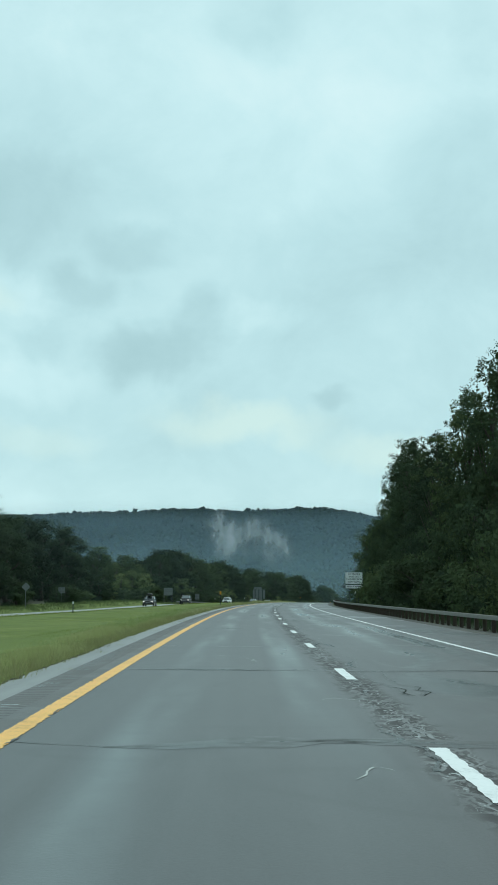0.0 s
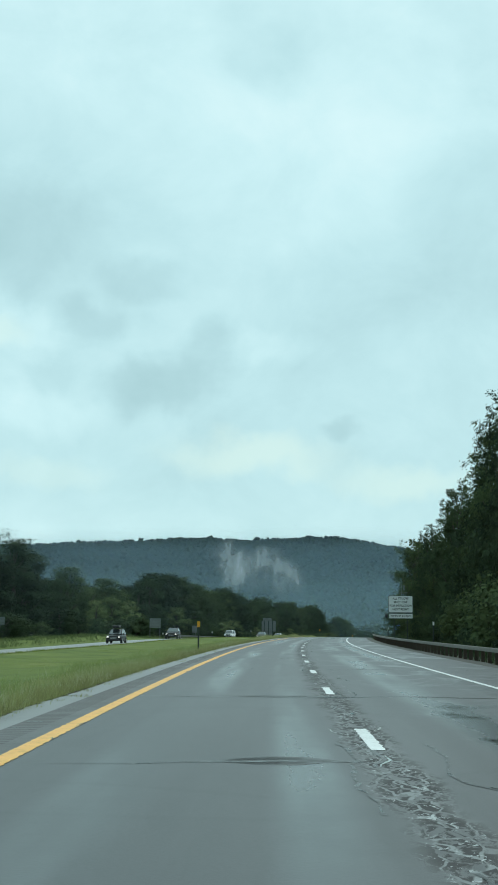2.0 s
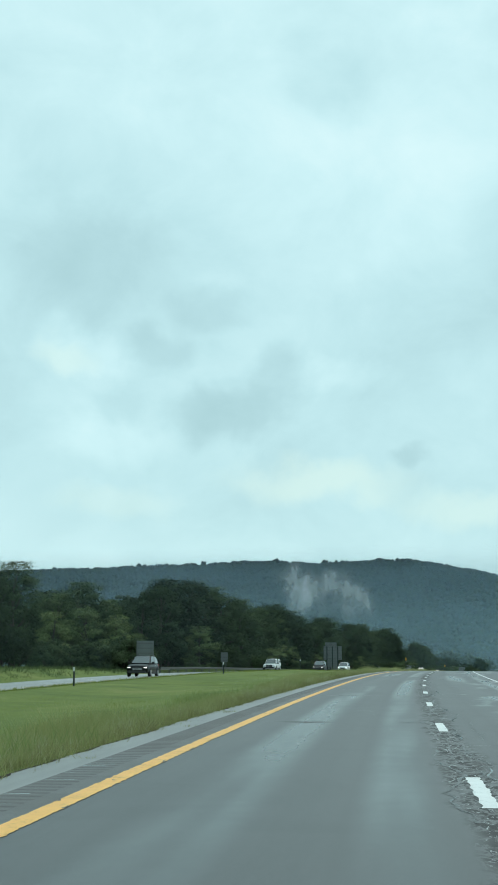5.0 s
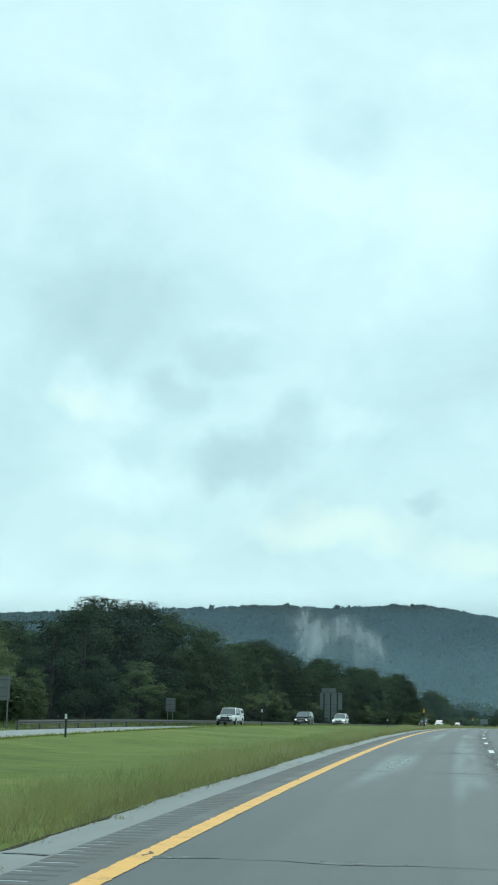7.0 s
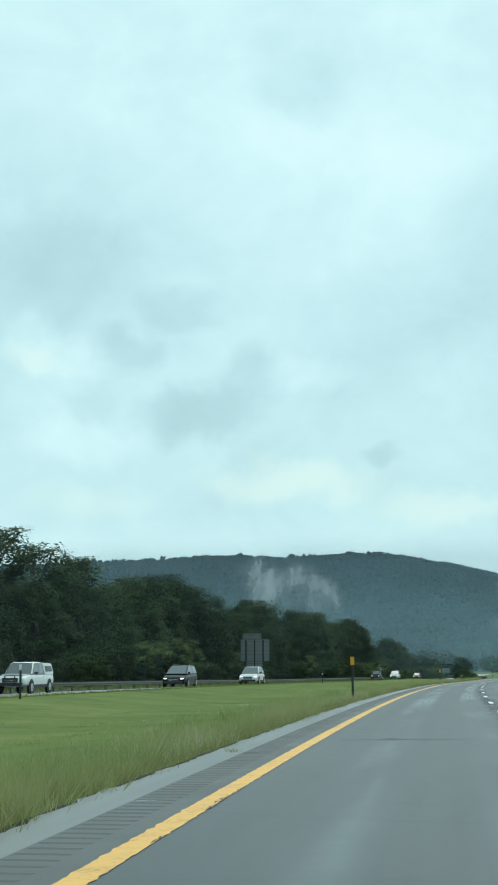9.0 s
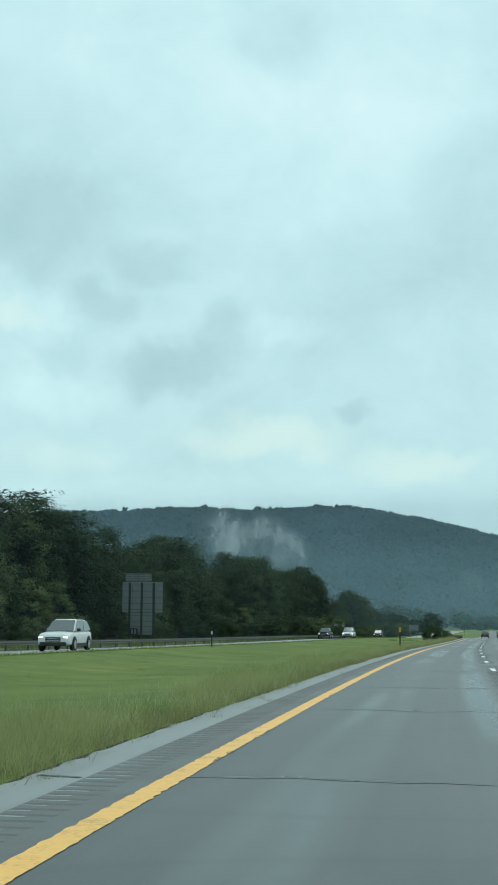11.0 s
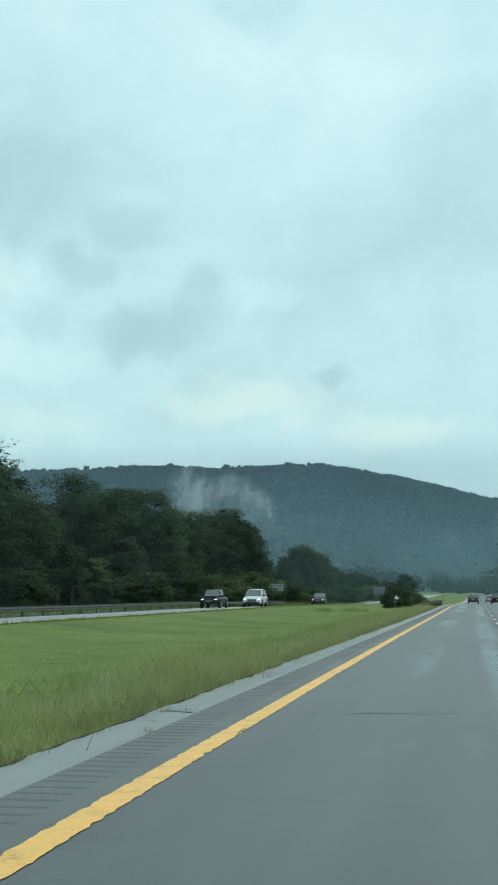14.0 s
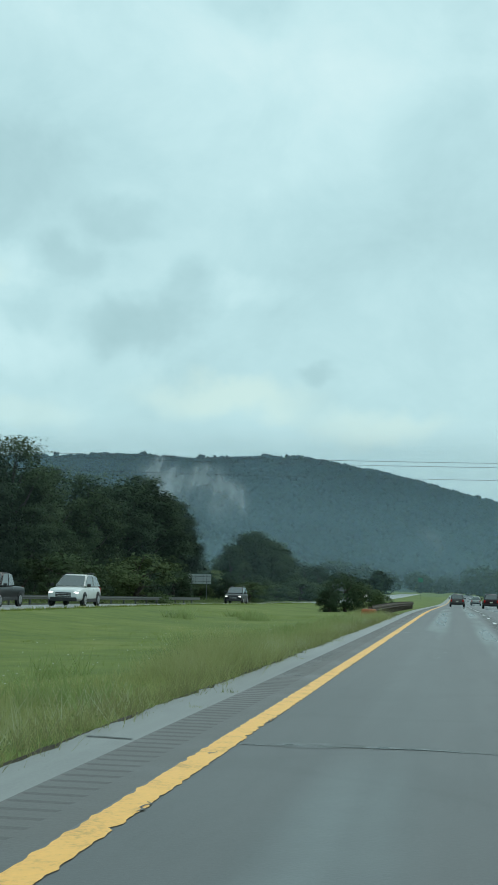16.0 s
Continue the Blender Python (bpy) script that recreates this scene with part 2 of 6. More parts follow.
def mist_material(name, density, scale, stretch, lo, hi):
    """Thin white mist: a sheet that lets most light through, thicker where the noise says, thinning to its rim."""
    m, t, b = material(name)
    co = t.add("ShaderNodeTexCoord").outputs
    ob = co["Object"]
    uv = t.add("ShaderNodeUVMap").outputs[0]
    tear = t.add("ShaderNodeTexNoise")
    tear.inputs["Scale"].default_value, tear.inputs["Detail"].default_value = 0.035, 4.0
    t.link(t.scaled(ob, 1.0, 0.0, 0.6), tear.inputs["Vector"])
    warp = t.add("ShaderNodeVectorMath")
    warp.operation = "MULTIPLY_ADD"
    t.link(tear.outputs["Color"], warp.inputs[0])
    warp.inputs[1].default_value = (0.34, 0.34, 0.0)
    t.link(uv, warp.inputs[2])
    off = t.add("ShaderNodeVectorMath")
    off.operation = "SUBTRACT"
    t.link(warp.outputs[0], off.inputs[0])
    off.inputs[1].default_value = (0.67, 0.67, 0.0)
    far = t.add("ShaderNodeVectorMath")
    far.operation = "LENGTH"
    t.link(off.outputs[0], far.inputs[0])
    # nothing is left of it at the sheet's own rim
    flat = t.add("ShaderNodeVectorMath")
    flat.operation = "SUBTRACT"
    t.link(uv, flat.inputs[0])
    flat.inputs[1].default_value = (0.5, 0.5, 0.0)
    rim = t.add("ShaderNodeVectorMath")
    rim.operation = "LENGTH"
    t.link(flat.outputs[0], rim.inputs[0])
    edge = t.math("MULTIPLY", t.steps(far.outputs["Value"], 0.0, 0.5, 1.0, 0.0), t.steps(rim.outputs["Value"], 0.2, 0.5, 1.0, 0.0))
    n = t.noise(t.scaled(ob, *stretch), scale, 3.5, 0.52, 0.3)
    body = t.math("MULTIPLY_ADD", edge, 0.42, t.math("SUBTRACT", n, 0.42))
    fac = t.math("MULTIPLY", t.math("MULTIPLY", t.steps(body, lo, hi), t.steps(edge, 0.0, 0.25)), density)
    tp, df = t.add("ShaderNodeBsdfTransparent"), t.add("ShaderNodeBsdfDiffuse")
    df.inputs["Color"].default_value = (0.93, 0.95, 0.95, 1)
    tl = t.add("ShaderNodeBsdfTranslucent")
    tl.inputs["Color"].default_value = (0.93, 0.95, 0.95, 1)
    ad = t.add("ShaderNodeMixShader")
    ad.inputs[0].default_value = 0.5
    t.link(df.outputs[0], ad.inputs[1])
    t.link(tl.outputs[0], ad.inputs[2])
    mx = t.add("ShaderNodeMixShader")
    t.link(fac, mx.inputs[0])
    t.link(tp.outputs[0], mx.inputs[1])
    t.link(ad.outputs[0], mx.inputs[2])
    t.link(mx.outputs[0], m.node_tree.nodes["Material Output"].inputs[0])
    return m


def glass_material():
    m, t, b = material("car_glass")
    b.inputs["Base Color"].default_value = (0.03, 0.036, 0.038, 1)
    b.inputs["Roughness"].default_value = 0.06
    b.inputs["IOR"].default_value = 1.9
    b.inputs["Specular IOR Level"].default_value = 0.75
    return m


def lamp_material(name, colour, power):
    m, t, b = material(name)
    b.inputs["Base Color"].default_value = (*colour, 1)
    b.inputs["Roughness"].default_value = 0.1
    if power:
        b.inputs["Emission Color"].default_value = (*colour, 1)
        b.inputs["Emission Strength"].default_value = power
    return m


M_ROAD = road_material("damp_asphalt", (0.058, 0.059, 0.060), 1.6, 1.0)
M_OPP = road_material("damp_pale_asphalt", (0.25, 0.255, 0.25), -23.85, 0.5)
M_SHOULDER = road_material("weathered_shoulder", (0.190, 0.192, 0.186), 99.0, 0.0)
M_RUMBLE = surface("rumble_asphalt", (0.075, 0.076, 0.075), (0.125, 0.126, 0.123), 0.6, 0.6, 0, 40, 0.2)
M_DAMP = surface("damp_stained_asphalt", (0.030, 0.031, 0.031), (0.055, 0.056, 0.056), 1.5, 0.42, 0, 38, 0.25)
M_TAR = surface("crack_sealer", (0.02, 0.021, 0.021), (0.045, 0.045, 0.043), 6.0, 0.35, 0, 60, 0.3)
M_YELLOW = paint_material("yellow_line_paint", (0.88, 0.46, 0.10), 0.08)
M_WHITE = paint_material("white_line_paint", (0.78, 0.80, 0.79), 0.06)
M_SCAR = paint_material("scraped_road_scar", (0.46, 0.48, 0.47), 0.12)
M_GRASS = grass_material()
# litter colour that also holds the shade below the trees
M_LITTER_SHADE = surface("litter_painted_shade", (0.028, 0.032, 0.018), (0.065, 0.070, 0.035), 0.8, 0.95, 0, 9, 0.8)
M_DIRT = surface("dirty_gravel", (0.07, 0.068, 0.06), (0.13, 0.125, 0.11), 1.2, 0.9, 0, 30, 0.6)
M_SOIL = surface("soil_with_edge_shade", (0.030, 0.026, 0.018), (0.070, 0.060, 0.042), 2.0, 0.95, 0, 25, 0.8)
M_BLADE = leaf_material("tall_grass", (0.20, 0.225, 0.082), (0.345, 0.365, 0.155), (0.56, 0.53, 0.34), 0.5, 0.9)
M_SEED = leaf_material("grass_seed_heads", (0.28, 0.28, 0.15), (0.40, 0.40, 0.24), (0.60, 0.60, 0.44), 0.5, 0.9)
M_DRY = leaf_material("dry_grass", (0.20, 0.20, 0.09), (0.32, 0.32, 0.15), (0.52, 0.49, 0.31), 0.5, 1.6)
M_WEED = leaf_material("weed_leaves", (0.22, 0.28, 0.10), (0.34, 0.40, 0.17), (0.50, 0.54, 0.30), 0.5, 0.8)
M_WATER = surface("standing_water", (0.03, 0.032, 0.032), (0.05, 0.052, 0.052), 3.0, 0.10, 0, 40, 0.02, 0.03)
M_LAWN = leaf_material("short_grass", (0.175, 0.222, 0.052), (0.24, 0.288, 0.074), (0.31, 0.328, 0.115), 0.5, 0.5)
M_FLOWER = surface("white_wild_flower", (0.44, 0.47, 0.36), (0.62, 0.64, 0.54), 8.0, 0.8)
M_LEAF = leaf_material("broadleaf", (0.034, 0.052, 0.033), (0.054, 0.080, 0.043), (0.095, 0.125, 0.055))
M_LEAF_MID = leaf_material("mid_broadleaf", (0.044, 0.066, 0.036), (0.074, 0.105, 0.048), (0.128, 0.160, 0.066))
M_LEAF_PALE = leaf_material("pale_broadleaf", (0.09, 0.122, 0.056), (0.15, 0.192, 0.080), (0.22, 0.255, 0.105))
M_FOREST = leaf_material("hill_forest", (0.016, 0.026, 0.019), (0.021, 0.033, 0.024), (0.030, 0.045, 0.030), 0.1, 0.012, 0.0)
M_BARK = surface("bark", (0.035, 0.028, 0.022), (0.11, 0.09, 0.075), 3.0, 0.9, 0, 25, 0.6)
M_RAIL = surface("weathered_rail", (0.15, 0.138, 0.12), (0.25, 0.235, 0.21), 1.5, 0.6, 0.3, 30, 0.1)
M_RAILDARK = surface("dull_rail", (0.085, 0.085, 0.082), (0.15, 0.15, 0.145), 1.5, 0.7, 0.2, 30, 0.2)
M_RUST = surface("weathering_steel", (0.05, 0.038, 0.03), (0.14, 0.10, 0.075), 1.5, 0.75, 0.2, 30, 0.3)
M_SIGNBACK = surface("sign_back_aluminium", (0.15, 0.165, 0.17), (0.22, 0.235, 0.24), 1.2, 0.6, 0.3, 30, 0.05)
M_SIGNPALE = surface("weathered_pale_sign", (0.38, 0.41, 0.41), (0.50, 0.53, 0.52), 1.2, 0.6, 0.1, 30, 0.05)
M_SIGNWHITE = surface("white_sign_sheet", (0.66, 0.68, 0.67), (0.78, 0.79, 0.78), 1.0, 0.45, 0, 30, 0.02)
M_SIGNBLACK = surface("black_sign_ink", (0.012, 0.012, 0.013), (0.03, 0.03, 0.03), 3.0, 0.5)
M_SIGNBLUE = surface("blue_sign_sheet", (0.03, 0.09, 0.30), (0.05, 0.13, 0.38), 2.0, 0.4)
M_SIGNGREEN = surface("green_sign_sheet", (0.01, 0.14, 0.08), (0.02, 0.19, 0.11), 2.0, 0.4)
M_ORANGE = surface("amber_reflector", (0.62, 0.27, 0.012), (0.78, 0.36, 0.02), 3.0, 0.4)
M_POST = surface("dark_green_post", (0.018, 0.028, 0.024), (0.04, 0.055, 0.048), 3.0, 0.6)
M_WOOD = surface("grey_timber", (0.10, 0.09, 0.075), (0.22, 0.20, 0.17), 3.0, 0.85, 0, 30, 0.5)
M_WIRE = surface("black_wire", (0.02, 0.02, 0.02), (0.05, 0.05, 0.05), 3.0, 0.5)
M_GLASS = glass_material()
M_TYRE = surface("tyre_rubber", (0.012, 0.012, 0.012), (0.03, 0.03, 0.03), 6.0, 0.85)
M_RIM = surface("alloy_rim", (0.35, 0.36, 0.37), (0.5, 0.5, 0.5), 5.0, 0.35, 0.8)
M_TRIM = surface("black_plastic", (0.015, 0.015, 0.016), (0.035, 0.035, 0.035), 5.0, 0.6)
M_CHROME = surface("chrome", (0.5, 0.5, 0.5), (0.65, 0.65, 0.65), 5.0, 0.2, 1.0)
M_HEAD = lamp_material("lit_headlight", (1.0, 0.98, 0.92), 1.6)
M_HEADOFF = lamp_material("headlight_lens", (0.6, 0.62, 0.63), 0)
M_TAIL = lamp_material("tail_light", (0.35, 0.01, 0.01), 0.25)
M_PLATE = surface("plate", (0.5, 0.5, 0.4), (0.6, 0.6, 0.5), 5.0, 0.5)
M_BARRIER = surface("orange_marker", (0.35, 0.075, 0.02), (0.5, 0.12, 0.03), 3.0, 0.6)
M_MIST = mist_material("thin_mist", 0.62, 0.055, (1.0, 0.0, 0.38), 0.08, 0.78)
M_MIST_FAINT = mist_material("faint_mist", 0.24, 0.06, (1.0, 0.0, 0.5), 0.05, 0.95)


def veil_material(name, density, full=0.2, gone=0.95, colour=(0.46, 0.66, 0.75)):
    """Haze painted on a sheet: thickest near the ground, gone at the veil's top and ends (UV 0 to 1)."""
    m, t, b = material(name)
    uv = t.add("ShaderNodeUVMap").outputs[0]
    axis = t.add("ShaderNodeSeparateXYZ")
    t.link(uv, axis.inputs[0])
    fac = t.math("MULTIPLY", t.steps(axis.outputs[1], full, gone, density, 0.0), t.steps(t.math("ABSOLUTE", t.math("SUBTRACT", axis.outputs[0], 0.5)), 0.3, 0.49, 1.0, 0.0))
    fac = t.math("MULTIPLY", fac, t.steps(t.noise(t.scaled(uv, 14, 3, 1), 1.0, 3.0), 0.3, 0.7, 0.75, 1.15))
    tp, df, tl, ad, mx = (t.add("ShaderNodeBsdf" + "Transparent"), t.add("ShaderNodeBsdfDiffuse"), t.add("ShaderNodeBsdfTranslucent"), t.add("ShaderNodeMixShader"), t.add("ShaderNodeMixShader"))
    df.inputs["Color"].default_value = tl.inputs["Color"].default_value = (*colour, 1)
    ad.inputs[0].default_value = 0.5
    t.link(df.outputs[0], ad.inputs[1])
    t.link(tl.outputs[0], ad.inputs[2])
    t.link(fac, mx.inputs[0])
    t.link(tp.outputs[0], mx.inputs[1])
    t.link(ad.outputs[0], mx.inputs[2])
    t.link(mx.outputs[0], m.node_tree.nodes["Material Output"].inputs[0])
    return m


# sheet colours that imitate light scattered by distant air
M_VEIL = veil_material("haze_sheet", 0.06)
# pale sheet colour that lightens the wood's darks, standing in for glare
M_VEIL_WOOD = veil_material("wood_lift_sheet", 0.028, 0.3, 0.98, (0.55, 0.74, 0.80))
M_VEIL_HILL = veil_material("hill_haze_sheet", 0.325, 0.44, 0.58, (0.37, 0.535, 0.69))
M_VEIL_FAR = veil_material("far_haze_sheet", 0.17)

# ---- the line of the road: s is metres along the lane, l metres to its right, h metres above it ----
S = np.arange(-325.0, 4602.5, 2.5)
BEND = np.interp(S, [-20, 80, 180, 280, 380, 480, 580, 700], [0.853, 2.462, 4.58, 3.527, 3.501, 2.089, 0.033, 0.04]) * 1e-4
GRADE = np.interp(S, [0, 120, 240, 360, 480, 600, 650, 760, 900, 1100], [0.766, 0.525, 0.48, -0.617, -1.06, -0.55, -1.2, -1.2, -0.55, -0.2]) * 0.01
ZERO = int(np.argmin(abs(S)))


def summed(a):
    c = np.cumsum(a) * 2.5
    return c - c[ZERO]


TURN = summed(BEND)
LX, LY, LZ = summed(np.sin(TURN)), summed(np.cos(TURN)), summed(GRADE)


def spots(s, l, h):
    """Many places at once, as rows of x, y, z."""
    s, l, h = np.broadcast_arrays(np.asarray(s, float), np.asarray(l, float), np.asarray(h, float))
    a = np.interp(s, S, TURN)
    return np.stack([np.interp(s, S, LX) + l * np.cos(a), np.interp(s, S, LY) - l * np.sin(a), np.interp(s, S, LZ) + h], -1)


def spot(s, l, h=0.0):
    return Vector(spots(s, l, h).tolist())


def heading(s):
    """Degrees about z by which a thing that faces along the road is turned."""
    return -math.degrees(float(np.interp(s, S, TURN)))


def stand(s, l, h=0.0, turn=0.0, size=1.0, tilt=0.0):
    p = spot(s, l, h)
    m = pose(p.x, p.y, p.z, tilt, 0, heading(s) + turn)
    return m @ (Matrix.Diagonal((size, size, size, 1)) if isinstance(size, (int, float)) else Matrix.Diagonal((*size, 1)))


def opposite(s, l):
    """Height of the other carriageway's surface."""
    near = np.interp(s, [-300, 80, 150, 220, 300, 360, 450, 560, 660, 800], [-0.5, -0.55, -0.7, -0.65, -0.25, 0.0, 0.02, 0.05, -0.1, -0.1])
    fall = np.interp(s, [80, 150, 250, 320, 500, 700], [-0.25, -0.5, -0.55, -0.35, -0.4, -0.35])
    return near + fall * np.clip((-19.2 - np.asarray(l, float)) / 11.0, -0.3, 1.3)


def terrain(s, l):
    """Height of the ground beside the road."""
    s, l = np.broadcast_arrays(np.asarray(s, float), np.asarray(l, float))
    opp = opposite(s, l)
    mid = np.clip((-l - 3.3) / 15.9, 0, 1)
    h = np.where(l > -3.3, -0.07, opp * mid - 0.45 * np.sin(np.pi * mid) ** 1.3 - 0.04)
    far = opposite(s, np.full_like(l, -30.2))
    h = np.where(l < -19.0, opp - 0.03, h)
    berm = np.interp(s, [200, 240, 300, 330], [0.35, 0.6, 0.75, 0.1])
    out = np.clip((-l - 30.2) / 4.0, 0, 1)
    h = np.where(l < -30.2, far - 0.06 + berm * out * out * (3 - 2 * out) + np.clip(-l - 40, 0, 200) * 0.012, h)
    right = np.clip((l - 9.0) / 6.0, 0, 1)
    h = np.where(l > 7.6, -0.08 - 0.35 * right + np.clip(l - 22, 0, 300) * 0.004, h)
    fade = np.clip((np.abs(l) - 60) / 200, 0, 1)
    return h * (1 - 0.6 * fade)


# ---- mesh helpers ----
def mesh_object(name, verts, faces, mat, parent=None, smooth=False, uv=None):
    me = bpy.data.meshes.new(name)
    me.from_pydata(np.asarray(verts, float).reshape(-1, 3).tolist(), [], [tuple(f) for f in faces])
    me.materials.append(mat)
    if uv is not None:
        layer = me.uv_layers.new(name="UVMap")
        idx = np.empty(len(me.loops), dtype=np.int32)
        me.loops.foreach_get("vertex_index", idx)
        layer.data.foreach_set("uv", np.asarray(uv, float)[idx].ravel())
    if smooth:
        me.polygons.foreach_set("use_smooth", [True] * len(me.polygons))
    me.update()
    ob = new(name, me)
    if parent is not None:
        ob.parent = parent
    return ob


def part(name, bm, mat, parent, label=""):
    me = bpy.data.meshes.new(name)
    bm.to_mesh(me)
    bm.free()
    me.materials.append(mat)
    ob = new(name, me)
    ob.parent = parent
    if label:
        ob["label"] = label
    return ob


def box(bm, x0, x1, y0, y1, z0, z1, bevel=0.0):
    made = bmesh.ops.create_cube(bm, size=1.0, matrix=Matrix.Translation(((x0 + x1) / 2, (y0 + y1) / 2, (z0 + z1) / 2)) @ Matrix.Diagonal((x1 - x0, y1 - y0, z1 - z0, 1)))
    if bevel:
        edges = {e for vv in made["verts"] for e in vv.link_edges}
        bmesh.ops.bevel(bm, geom=list(edges), offset=bevel, segments=2, profile=0.6, affect="EDGES")
    return bm


def tube_arrays(points, radii, sides=7):
    """A tapered tube along points."""
    pts = [Vector(q) for q in points]
    verts, faces = [], []
    for i, (q, r) in enumerate(zip(pts, radii)):
        d = (pts[min(i + 1, len(pts) - 1)] - pts[max(i - 1, 0)]).normalized()
        u = d.orthogonal().normalized() if abs(d.z) < 0.9 else Vector((1, 0, 0)).cross(d).normalized()
        w = d.cross(u)
        for k in range(sides):
            a = 2 * math.pi * k / sides
            verts.append(q + r * (math.cos(a) * u + math.sin(a) * w))
    for i in range(len(pts) - 1):
        for k in range(sides):
            a, b = i * sides + k, i * sides + (k + 1) % sides
            faces.append((a, b, b + sides, a + sides))
    faces.append(tuple(range(sides))[::-1])
    faces.append(tuple((len(pts) - 1) * sides + k for k in range(sides)))
    return verts, faces


def strip(name, s, lefts, rights, lift, mat, parent=None, cols=1, base=None):
    """A sheet along the road between two lines, with UV in metres across and along."""
    s, lefts, rights = np.broadcast_arrays(np.asarray(s, float), np.asarray(lefts, float), np.asarray(rights, float))
    f = np.linspace(0, 1, cols + 1)
    l = lefts[:, None] * (1 - f) + rights[:, None] * f
    ss = np.repeat(s[:, None], cols + 1, 1)
    h = (base(ss, l) if base else np.zeros_like(l)) + lift
    v = spots(ss, l, h).reshape(-1, 3)
    n, c = len(s), cols + 1
    faces = [(i * c + j, i * c + j + 1, (i + 1) * c + j + 1, (i + 1) * c + j) for i in range(n - 1) for j in range(cols)]
    return mesh_object(name, v, faces, mat, parent, uv=np.stack([l, ss], -1).reshape(-1, 2))


# ---- ground, carriageways ----
def build_ground():
    s = np.concatenate([np.arange(-320, -60, 40), np.arange(-60, 720, 4), np.arange(720, 1200, 20), np.arange(1200, 4601, 200)]).astype(float)
    l = np.array([-1800, -1200, -700, -400, -250, -150, -100, -75, -60, -50, -44, -40, -37, -35, -34, -33, -32, -31, -30.3, -30.1, -25, -19.3, -19, -18, -16.5, -15, -13.5, -12, -10.5, -9, -7.5, -6.5, -5.5, -4.6, -3.9, -3.4, -3.2, 0, 4, 7.5, 8, 9, 10, 12, 15, 20, 30, 50, 100, 250, 500, 900, 1500.0])
    ss, ll = np.meshgrid(s, l, indexing="ij")
    h = terrain(ss, ll) + np.where((ll < -4) & (ll > -18.5), 0.025 * np.sin(ss * 0.21 + ll) * np.sin(ll * 0.9 + ss * 0.05), 0)
    n, c = ss.shape
    faces = [(i * c + j, i * c + j + 1, (i + 1) * c + j + 1, (i + 1) * c + j) for i in range(n - 1) for j in range(c - 1)]
    ob = mesh_object("ground", spots(ss, ll, h), faces, M_GRASS, smooth=True)
    return tagged(ob, "wide grassy valley floor with mown green median", "ground", kind="structure")


def wobble(s, amount, scale, seed=0.0):
    return np.array([noise.noise((q * scale, seed, 0.0)) for q in s]) * amount


